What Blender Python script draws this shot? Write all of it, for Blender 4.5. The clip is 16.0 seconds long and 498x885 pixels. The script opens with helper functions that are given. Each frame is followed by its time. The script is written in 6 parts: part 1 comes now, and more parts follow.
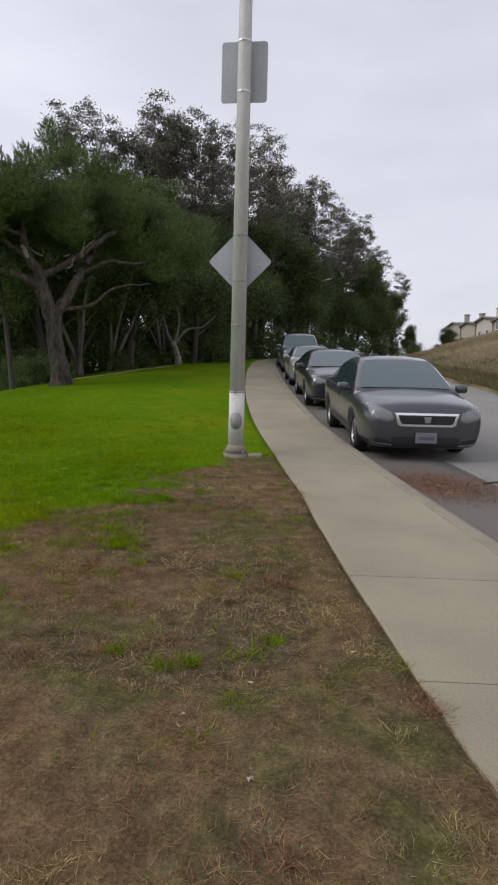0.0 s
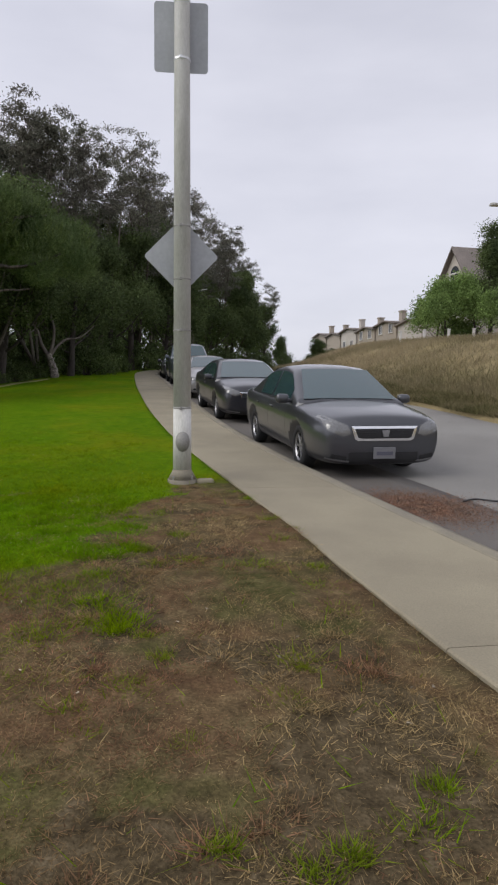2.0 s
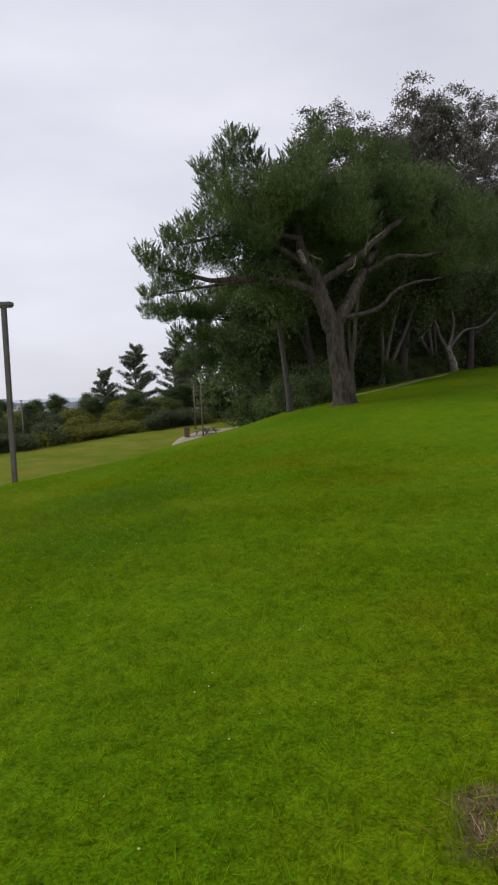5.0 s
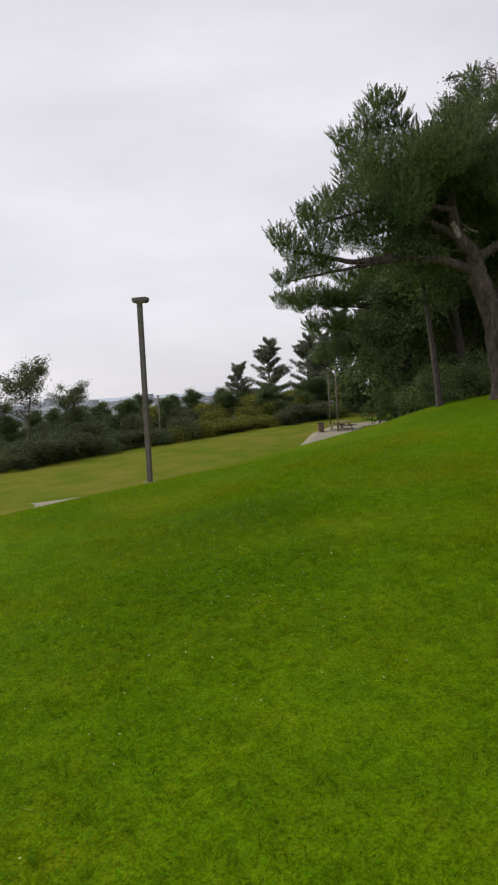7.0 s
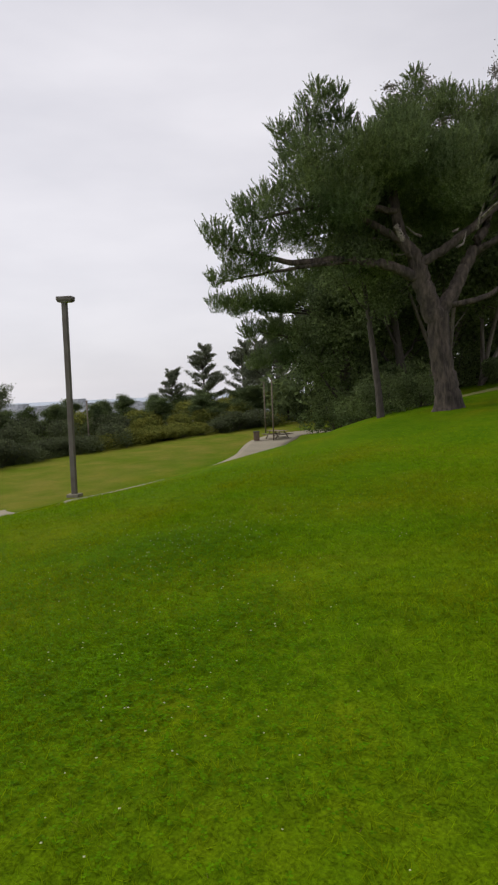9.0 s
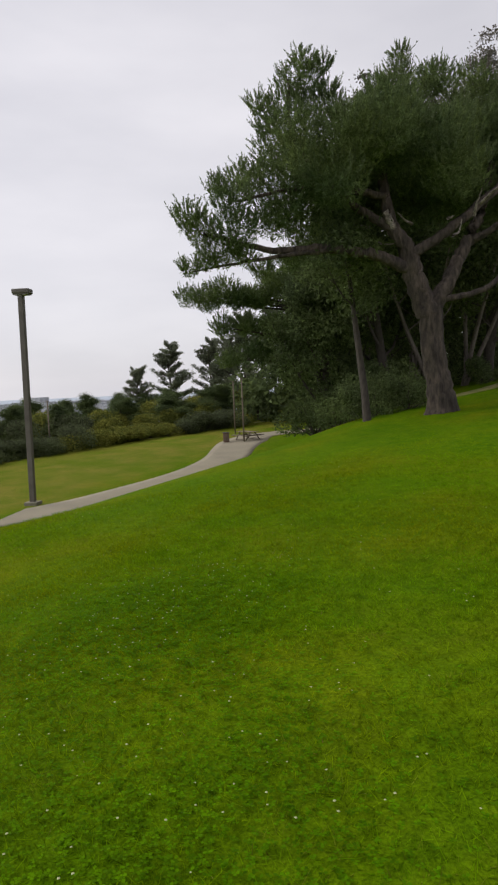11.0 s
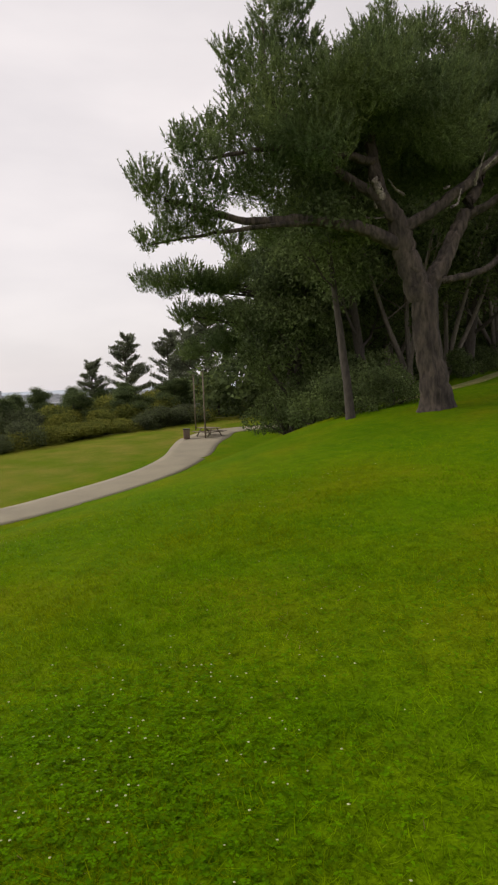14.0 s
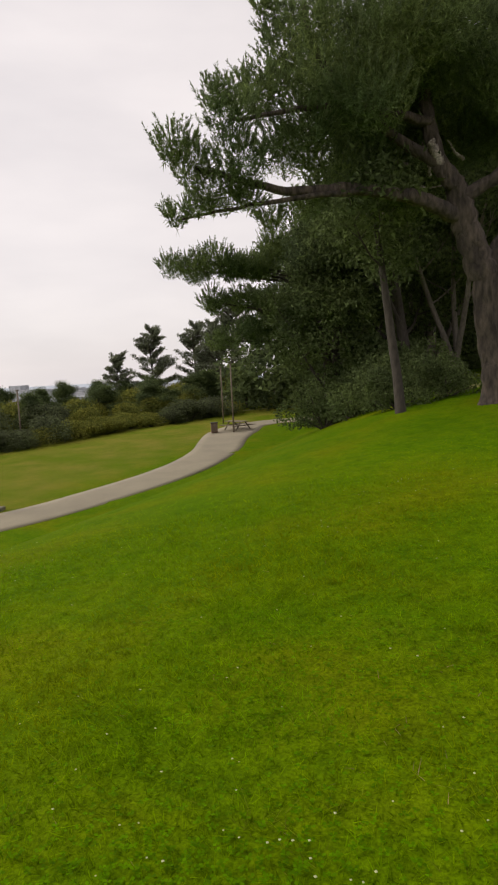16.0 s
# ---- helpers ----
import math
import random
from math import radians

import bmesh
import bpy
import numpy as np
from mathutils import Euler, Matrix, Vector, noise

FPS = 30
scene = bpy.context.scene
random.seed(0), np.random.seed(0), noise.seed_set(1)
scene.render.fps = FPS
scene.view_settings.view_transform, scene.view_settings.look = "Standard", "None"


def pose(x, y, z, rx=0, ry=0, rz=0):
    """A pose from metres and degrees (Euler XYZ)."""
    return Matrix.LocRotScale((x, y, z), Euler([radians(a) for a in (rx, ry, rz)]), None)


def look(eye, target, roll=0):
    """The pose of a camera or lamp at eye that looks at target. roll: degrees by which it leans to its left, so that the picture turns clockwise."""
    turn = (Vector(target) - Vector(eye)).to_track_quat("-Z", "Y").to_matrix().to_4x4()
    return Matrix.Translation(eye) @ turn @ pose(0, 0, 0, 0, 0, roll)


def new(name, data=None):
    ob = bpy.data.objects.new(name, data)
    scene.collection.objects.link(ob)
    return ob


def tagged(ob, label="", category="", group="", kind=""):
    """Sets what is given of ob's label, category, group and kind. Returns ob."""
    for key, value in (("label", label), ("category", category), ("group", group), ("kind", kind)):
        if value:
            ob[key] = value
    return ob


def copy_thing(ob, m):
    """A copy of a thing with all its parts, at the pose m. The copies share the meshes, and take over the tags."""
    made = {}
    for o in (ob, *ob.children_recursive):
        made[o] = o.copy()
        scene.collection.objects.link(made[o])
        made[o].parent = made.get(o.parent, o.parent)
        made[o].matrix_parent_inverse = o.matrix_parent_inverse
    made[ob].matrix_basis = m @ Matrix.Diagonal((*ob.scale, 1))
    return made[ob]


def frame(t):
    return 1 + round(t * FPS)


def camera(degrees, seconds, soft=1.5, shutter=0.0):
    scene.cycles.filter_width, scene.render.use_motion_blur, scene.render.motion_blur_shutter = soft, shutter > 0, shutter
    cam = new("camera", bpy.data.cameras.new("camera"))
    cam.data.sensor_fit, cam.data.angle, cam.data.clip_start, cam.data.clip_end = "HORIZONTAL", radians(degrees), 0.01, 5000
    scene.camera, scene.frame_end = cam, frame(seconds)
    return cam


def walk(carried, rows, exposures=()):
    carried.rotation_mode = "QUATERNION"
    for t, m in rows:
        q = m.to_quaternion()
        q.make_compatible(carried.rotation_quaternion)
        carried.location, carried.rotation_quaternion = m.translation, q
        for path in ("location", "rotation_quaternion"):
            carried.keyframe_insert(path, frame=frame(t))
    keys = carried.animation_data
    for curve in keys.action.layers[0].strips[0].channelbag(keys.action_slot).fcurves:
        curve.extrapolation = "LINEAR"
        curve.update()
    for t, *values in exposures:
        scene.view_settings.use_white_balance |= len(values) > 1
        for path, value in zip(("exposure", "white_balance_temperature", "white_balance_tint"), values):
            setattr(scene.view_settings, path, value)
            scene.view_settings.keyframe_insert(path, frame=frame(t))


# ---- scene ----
cam = camera(42.1, 16.0, soft=2.2)
METRES, EYE, TILT, LEAN, TURN = 11.45, 1.5, -1.4, 0.0, 2.9
ROWS = [
    (0.0, 0.0, 0.0, 0.0, 0.12, -4.94, -1.39),
    (0.5, -0.0208, 0.0282, -0.0013, -3.49, -4.65, -0.66),
    (1.0, -0.0406, 0.0574, 0.0024, -6.62, -4.46, -0.44),
    (1.5, -0.0625, 0.0823, 0.0039, -9.98, -3.73, -0.16),
    (2.0, -0.0814, 0.1109, 0.0018, -11.55, -3.78, -0.19),
    (2.5, -0.0994, 0.1366, 0.0069, -11.66, -3.84, -0.08),
    (3.0, -0.123, 0.1582, 0.0065, -6.82, -3.97, 0.06),
    (3.5, -0.1472, 0.1809, 0.0062, 2.82, -3.77, 0.62),
    (4.0, -0.1628, 0.2167, 0.008, 11.14, -3.66, 1.53),
    (4.5, -0.1802, 0.2433, 0.0077, 16.11, -3.71, 1.76),
    (5.0, -0.2018, 0.2672, 0.0122, 20.57, -3.78, 2.17),
    (7.5, -0.28, 0.4028, 0.0154, 32.83, -3.87, 2.65),
    (8.0, -0.293, 0.4265, 0.0146, 32.45, -3.79, 2.45),
    (8.5, -0.3062, 0.4484, 0.017, 28.37, -3.62, 2.15),
    (9.0, -0.3186, 0.4759, 0.0194, 26.53, -3.52, 1.91),
    (9.5, -0.3368, 0.5039, 0.0197, 25.61, -3.55, 1.53),
    (10.0, -0.3578, 0.5291, 0.0237, 24.08, -3.54, 1.35),
    (12.5, -0.4384, 0.6623, 0.0304, 23.29, -3.99, 2.11),
    (13.0, -0.4498, 0.6842, 0.0294, 22.71, -3.94, 2.04),
    (13.5, -0.4647, 0.7054, 0.0327, 20.51, -4.0, 1.81),
    (14.0, -0.4813, 0.7329, 0.0305, 19.75, -4.39, 1.9),
    (14.5, -0.493, 0.7548, 0.0328, 18.04, -4.67, 1.79),
    (15.0, -0.5093, 0.7737, 0.0337, 16.01, -4.76, 2.02),
    (15.5, -0.5297, 0.7969, 0.0304, 17.28, -5.08, 1.92),
    (16.0, -0.5419, 0.8294, 0.0319, 21.92, -5.02, 2.43),
]
walk(cam, [(t, pose(0, 0, EYE, TILT, LEAN, TURN) @ pose(METRES * x, METRES * y, METRES * z, 90 + pitch, roll, yaw)) for t, x, y, z, yaw, pitch, roll in ROWS],
     [(0.0, 0.08, 6380, 10), (2.5, 0.08, 6380, 10), (4.0, 0.02, 6350, 10), (7.5, 0.05, 6750, 9), (10.0, 0.0, 6750, 9), (12.5, 0.02, 6800, 9), (14.5, 0.1, 7350, 11), (16.0, 0.1, 7350, 11)])

# ---- light ----
SUN_AZ, SUN_EL = 105.0, 42.0      # degrees: turned left of ahead, above the horizon
world = bpy.data.worlds.new("overcast")
scene.world = world
world.use_nodes = True
wn, wl = world.node_tree.nodes, world.node_tree.links
wn.clear()
w_out = wn.new("ShaderNodeOutputWorld")
w_mix = wn.new("ShaderNodeMixShader")
w_sky = wn.new("ShaderNodeTexSky")
w_sky.sky_type, w_sky.sun_disc = "NISHITA", False
w_sky.sun_elevation, w_sky.sun_rotation = radians(SUN_EL), radians(-SUN_AZ)
w_b1, w_b2 = wn.new("ShaderNodeBackground"), wn.new("ShaderNodeBackground")
w_b1.inputs["Strength"].default_value = 0.1
w_b2.inputs["Strength"].default_value = 1.04
w_co = wn.new("ShaderNodeTexCoord")
w_map = wn.new("ShaderNodeMapping")
w_map.inputs["Scale"].default_value = (1.0, 1.0, 3.2)
w_noise = wn.new("ShaderNodeTexNoise")
w_noise.inputs["Scale"].default_value, w_noise.inputs["Detail"].default_value = 1.6, 5.0
w_ramp = wn.new("ShaderNodeValToRGB")
w_ramp.color_ramp.elements[0].position, w_ramp.color_ramp.elements[0].color = 0.32, (0.63, 0.63, 0.71, 1)
w_ramp.color_ramp.elements[1].position, w_ramp.color_ramp.elements[1].color = 0.7, (0.85, 0.84, 0.915, 1)
wl.new(w_co.outputs["Generated"], w_map.inputs["Vector"])
wl.new(w_map.outputs["Vector"], w_noise.inputs["Vector"])
wl.new(w_noise.outputs["Fac"], w_ramp.inputs["Fac"])
w_side = wn.new("ShaderNodeVectorMath")      # cloud is brighter towards the hidden sun
w_side.operation = "DOT_PRODUCT"
w_side.inputs[1].default_value = (-math.sin(radians(SUN_AZ)), math.cos(radians(SUN_AZ)), 0.25)
wl.new(w_co.outputs["Generated"], w_side.inputs[0])
w_range = wn.new("ShaderNodeMapRange")
w_range.interpolation_type = "SMOOTHSTEP"
for k, q in zip(("From Min", "From Max", "To Min", "To Max"), (-0.7, 0.7, 0.895, 1.05)):
    w_range.inputs[k].default_value = q
wl.new(w_side.outputs["Value"], w_range.inputs["Value"])
w_tone = wn.new("ShaderNodeMix")
w_tone.data_type, w_tone.blend_type = "RGBA", "MULTIPLY"
w_tone.inputs["Factor"].default_value = 1.0
wl.new(w_ramp.outputs["Color"], w_tone.inputs["A"])
wl.new(w_range.outputs["Result"], w_tone.inputs["B"])
wl.new(w_tone.outputs["Result"], w_b2.inputs["Color"])
wl.new(w_sky.outputs["Color"], w_b1.inputs["Color"])
w_mix.inputs["Fac"].default_value = 0.9
wl.new(w_b1.outputs[0], w_mix.inputs[1])
wl.new(w_b2.outputs[0], w_mix.inputs[2])
wl.new(w_mix.outputs[0], w_out.inputs["Surface"])
sun = new("sun", bpy.data.lights.new("sun", "SUN"))
sun.data.energy, sun.data.angle, sun.data.color = 1.5, radians(40), (1.0, 0.96, 0.9)
sun.matrix_world = look((0, 0, 30), (30 * math.sin(radians(SUN_AZ)), -30 * math.cos(radians(SUN_AZ)), 30 - 30 * math.tan(radians(SUN_EL))))


# ---- materials ----
def material(name, base, rough=0.8, metal=0.0, vary=0.25, scale=6.0, fine=60.0, bump=0.2, island=0.0, per_object=0.0,
             translucent=0.0, second=None, stretch=(1, 1, 1), coat=0.0, blotch=0.5, depth=0.02):
    """A surface with its base colour varied at two scales, fine relief, and a second colour in patches."""
    mat = bpy.data.materials.new(name)
    mat.use_nodes = True
    nt = mat.node_tree
    n, l = nt.nodes, nt.links
    bsdf = n["Principled BSDF"]
    co, mp = n.new("ShaderNodeTexCoord"), n.new("ShaderNodeMapping")
    mp.inputs["Scale"].default_value = stretch
    l.new(co.outputs["Object"], mp.inputs["Vector"])
    big, small = n.new("ShaderNodeTexNoise"), n.new("ShaderNodeTexNoise")
    big.inputs["Scale"].default_value, big.inputs["Detail"].default_value = scale, 4
    small.inputs["Scale"].default_value, small.inputs["Detail"].default_value = fine, 3
    l.new(mp.outputs[0], big.inputs["Vector"])
    l.new(mp.outputs[0], small.inputs["Vector"])
    mix = n.new("ShaderNodeMix")
    mix.data_type = "RGBA"
    two = second or tuple(c * (1 - vary) for c in base)
    mix.inputs["A"].default_value, mix.inputs["B"].default_value = (*base, 1), (*two, 1)
    span = n.new("ShaderNodeMapRange")
    span.inputs["From Min"].default_value, span.inputs["From Max"].default_value = blotch - 0.16, blotch + 0.16
    l.new(big.outputs["Fac"], span.inputs["Value"])
    l.new(span.outputs[0], mix.inputs["Factor"])
    hsv = n.new("ShaderNodeHueSaturation")
    val = n.new("ShaderNodeMapRange")
    val.inputs["From Min"].default_value, val.inputs["From Max"].default_value = 0.3, 0.7
    val.inputs["To Min"].default_value, val.inputs["To Max"].default_value = 1 - vary, 1 + vary
    l.new(small.outputs["Fac"], val.inputs["Value"])
    value = val.outputs[0]
    for amount, kind, out in ((island, "ShaderNodeNewGeometry", "Random Per Island"), (per_object, "ShaderNodeObjectInfo", "Random")):
        if amount:
            g, r, m = n.new(kind), n.new("ShaderNodeMapRange"), n.new("ShaderNodeMath")
            r.inputs["To Min"].default_value, r.inputs["To Max"].default_value = 1 - amount, 1 + amount
            m.operation = "MULTIPLY"
            l.new(g.outputs[out], r.inputs["Value"])
            l.new(r.outputs[0], m.inputs[0])
            l.new(value, m.inputs[1])
            value = m.outputs[0]
    l.new(value, hsv.inputs["Value"])
    l.new(mix.outputs["Result"], hsv.inputs["Color"])
    l.new(hsv.outputs[0], bsdf.inputs["Base Color"])
    bsdf.inputs["Roughness"].default_value, bsdf.inputs["Metallic"].default_value = rough, metal
    bsdf.inputs["Coat Weight"].default_value = coat
    bsdf.inputs["Coat Roughness"].default_value = 0.06
    if bump:
        b = n.new("ShaderNodeBump")
        b.inputs["Strength"].default_value, b.inputs["Distance"].default_value = bump, depth
        l.new(small.outputs["Fac"], b.inputs["Height"])
        l.new(b.outputs[0], bsdf.inputs["Normal"])
    if translucent:
        t, s, out = n.new("ShaderNodeBsdfTranslucent"), n.new("ShaderNodeMixShader"), n["Material Output"]
        l.new(hsv.outputs[0], t.inputs["Color"])
        s.inputs["Fac"].default_value = translucent
        l.new(bsdf.outputs[0], s.inputs[1])
        l.new(t.outputs[0], s.inputs[2])
        l.new(s.outputs[0], out.inputs["Surface"])
        bsdf.inputs["Specular IOR Level"].default_value = 0.04
    return mat


M_CONCRETE = material("weathered_concrete", (0.285, 0.25, 0.175), 0.9, vary=0.1, scale=1.3, fine=90, bump=0.25, second=(0.235, 0.205, 0.145), per_object=0.05)
M_KERB = material("kerb_concrete", (0.27, 0.24, 0.175), 0.9, vary=0.15, scale=2, fine=70, bump=0.3, second=(0.2, 0.18, 0.14))
M_PATH = material("path_concrete", (0.30, 0.265, 0.19), 0.9, vary=0.1, scale=0.7, fine=40, second=(0.25, 0.22, 0.16))
M_ASPHALT = material("old_asphalt", (0.245, 0.235, 0.215), 0.85, vary=0.2, scale=0.6, fine=120, bump=0.4, second=(0.205, 0.195, 0.18))
M_PATCH = material("dark_patched_asphalt", (0.125, 0.115, 0.105), 0.85, vary=0.25, scale=1.2, fine=110, bump=0.4, second=(0.135, 0.12, 0.105))
M_POLE = material("galvanised_pole", (0.54, 0.53, 0.51), 0.7, 0.0, vary=0.1, scale=3, fine=30, bump=0.08, second=(0.44, 0.43, 0.40), stretch=(3, 3, 0.6))
M_POLE_FOOT = material("whitened_pole", (0.64, 0.63, 0.60), 0.75, 0.0, vary=0.12, scale=4, fine=30, bump=0.1, second=(0.54, 0.53, 0.49), stretch=(3, 3, 0.6))
M_SIGN = material("bare_aluminium", (0.42, 0.43, 0.45), 0.6, 0.2, vary=0.06, scale=2, fine=20, bump=0.03, second=(0.37, 0.38, 0.40))
M_BAND = material("bright_steel_band", (0.7, 0.7, 0.7), 0.35, 0.8, vary=0.05, bump=0)
M_LAMPPOST = material("bronze_lamp_paint", (0.10, 0.085, 0.075), 0.6, vary=0.15, scale=2, fine=30, second=(0.14, 0.125, 0.11))
M_LENS = material("frosted_lens", (0.55, 0.55, 0.53), 0.4, vary=0.05)
M_BARK = material("pine_bark", (0.092, 0.072, 0.057), 0.95, vary=0.55, scale=5, fine=15, bump=1.0, depth=0.06, second=(0.042, 0.033, 0.028), stretch=(1, 1, 0.3))
M_BARK_PALE = material("pale_bark", (0.185, 0.158, 0.132), 0.9, vary=0.3, scale=3, fine=20, bump=0.6, second=(0.12, 0.1, 0.085), stretch=(1, 1, 0.3))
M_BARK_DARK = material("dark_bark", (0.065, 0.054, 0.045), 0.95, vary=0.3, scale=3, fine=20, bump=0.8, second=(0.055, 0.045, 0.04), stretch=(1, 1, 0.3))
M_DEADWOOD = material("bare_grey_wood", (0.36, 0.32, 0.28), 0.9, vary=0.6, scale=7, fine=25, bump=0.9, second=(0.13, 0.105, 0.09))
M_NEEDLE = material("pine_needles", (0.18, 0.235, 0.08), 0.6, vary=0.4, scale=0.8, fine=6, bump=0, island=0.45, translucent=0.45, second=(0.105, 0.155, 0.065))
M_NEEDLE_YOUNG = material("young_pine_needles", (0.17, 0.22, 0.10), 0.6, vary=0.2, scale=0.6, fine=6, bump=0, island=0.4, translucent=0.45, second=(0.12, 0.165, 0.07))
M_EUCA = material("eucalyptus_leaves", (0.195, 0.2, 0.155), 0.55, vary=0.3, scale=0.3, fine=4, bump=0, island=0.5, translucent=0.45, second=(0.15, 0.135, 0.115))
M_CYPRESS = material("dense_evergreen_leaves", (0.13, 0.17, 0.06), 0.6, vary=0.3, scale=0.4, fine=5, bump=0, island=0.5, translucent=0.45, second=(0.085, 0.115, 0.055))
M_BROADLEAF = material("broad_green_leaves", (0.24, 0.34, 0.11), 0.55, vary=0.25, scale=0.4, fine=5, bump=0, island=0.45, translucent=0.45, second=(0.15, 0.22, 0.075))
M_OLIVE = material("olive_shrub_leaves", (0.24, 0.24, 0.05), 0.6, vary=0.25, scale=0.4, fine=5, bump=0, island=0.45, translucent=0.45, second=(0.13, 0.155, 0.04))
M_SHRUB = material("dull_shrub_leaves", (0.14, 0.17, 0.075), 0.6, vary=0.3, scale=0.3, fine=5, bump=0, island=0.45, translucent=0.45, second=(0.07, 0.08, 0.055))
M_CONIFER = material("grey_green_conifer", (0.175, 0.195, 0.125), 0.6, vary=0.3, scale=0.4, fine=5, bump=0, island=0.45, translucent=0.45, second=(0.13, 0.15, 0.10))
M_BLADE = material("lawn_blades", (0.128, 0.262, 0.002), 0.8, vary=0.25, scale=0.7, fine=9, bump=0, island=0.45, translucent=0.5, second=(0.19, 0.232, 0.003))
M_STRAW = material("dry_straw", (0.46, 0.355, 0.18), 0.8, vary=0.25, scale=1.2, fine=9, bump=0, island=0.55, translucent=0.45, second=(0.22, 0.145, 0.07))
M_STRAW_RED = material("reddish_dry_grass", (0.30, 0.155, 0.095), 0.8, vary=0.25, scale=2, fine=9, bump=0, island=0.5, translucent=0.45, second=(0.24, 0.15, 0.085))
M_HAY = material("dry_hill_grass", (0.48, 0.395, 0.26), 0.85, vary=0.15, scale=0.15, fine=1.5, bump=0, island=0.25, translucent=0.5, second=(0.235, 0.205, 0.12))
M_WEED = material("brown_roadside_weeds", (0.21, 0.175, 0.10), 0.85, vary=0.3, scale=0.8, fine=5, bump=0, island=0.5, translucent=0.4, second=(0.12, 0.115, 0.05))
M_VERGE = material("dry_lawn_edge", (0.23, 0.205, 0.075), 0.95, vary=0.3, scale=2.5, fine=30, bump=0.5, second=(0.15, 0.165, 0.03))
M_DULL_BAND = material("dull_steel_band", (0.33, 0.32, 0.3), 0.6, 0.3, vary=0.2, bump=0)
M_TUFT = material("yellow_green_tuft", (0.19, 0.22, 0.02), 0.8, vary=0.2, scale=2, fine=9, bump=0, island=0.4, translucent=0.5, second=(0.16, 0.24, 0.01))
M_CLOVER = material("clover_leaf", (0.075, 0.185, 0.001), 0.7, vary=0.2, scale=1, fine=9, bump=0, island=0.35, translucent=0.4, second=(0.10, 0.22, 0.001))
M_CHIP = material("pale_dry_leaf", (0.42, 0.36, 0.27), 0.8, vary=0.2, scale=3, fine=20, bump=0, island=0.4)
M_PETAL = material("white_clover", (0.46, 0.48, 0.24), 0.8, vary=0.1, bump=0)
M_LITTER = material("reddish_leaf_litter", (0.25, 0.135, 0.085), 0.9, vary=0.3, scale=5, fine=20, bump=0, island=0.5, second=(0.17, 0.105, 0.07))
M_STUCCO = material("pale_stucco", (0.50, 0.46, 0.41), 0.9, vary=0.08, scale=0.4, fine=8)
M_STUCCO_TAN = material("tan_stucco", (0.38, 0.33, 0.27), 0.9, vary=0.08, scale=0.4, fine=8)
M_ROOF = material("brown_roof_shingle", (0.22, 0.19, 0.17), 0.9, vary=0.2, scale=0.8, fine=10, bump=0.5)
# blue-grey wall colour with the distance haze painted in
M_HAZY = material("hazy_far_walls", (0.42, 0.44, 0.47), 0.9, vary=0.2, scale=0.01, fine=0.1)
M_TRIM = material("white_window_trim", (0.62, 0.6, 0.57), 0.6, vary=0.05)
M_PANE = material("dark_window_pane", (0.04, 0.045, 0.05), 0.08, vary=0.05, bump=0)
M_WOOD = material("weathered_timber", (0.20, 0.16, 0.12), 0.85, vary=0.25, scale=3, fine=25, stretch=(1, 1, 0.3))
M_BRICKISH = material("red_brown_concrete", (0.24, 0.13, 0.10), 0.9, vary=0.2, scale=3, fine=20)
M_RUBBER = material("tyre_rubber", (0.018, 0.018, 0.019), 0.85, vary=0.2, bump=0.2)
M_ALLOY = material("alloy_rim", (0.3, 0.3, 0.31), 0.35, 0.8, vary=0.05, bump=0)
M_CHROME = material("chrome", (0.8, 0.8, 0.82), 0.12, 1.0, vary=0.03, bump=0)
M_BLACK = material("black_plastic", (0.02, 0.02, 0.022), 0.55, vary=0.2, bump=0.05)
M_GLASS = material("tinted_car_glass", (0.03, 0.065, 0.072), 0.05, vary=0.05, bump=0, coat=1.0)
M_LIGHT = material("headlight_lens", (0.17, 0.17, 0.165), 0.22, 0.4, vary=0.1, scale=8, bump=0, coat=1.0, second=(0.2, 0.2, 0.2))
M_AMBER = material("amber_lens", (0.5, 0.22, 0.06), 0.2, vary=0.1, bump=0, coat=0.8)
M_PLATE = material("number_plate", (0.19, 0.19, 0.2), 0.5, vary=0.05)
M_PLATEINK = material("plate_ink", (0.1, 0.1, 0.13), 0.5, vary=0.05)


def paint(name, base):
    return material(name, base, 0.32, 0.45, vary=0.06, scale=1.5, fine=200, bump=0, coat=0.8, second=tuple(c * 0.85 for c in base))


M_PAINT_GREY = paint("polished_grey_paint", (0.072, 0.074, 0.083))
M_PAINT_DARK = paint("charcoal_paint", (0.045, 0.045, 0.052))
M_PAINT_SILVER = paint("silver_paint", (0.34, 0.33, 0.33))
M_PAINT_BLUE = paint("blue_grey_paint", (0.09, 0.11, 0.13))


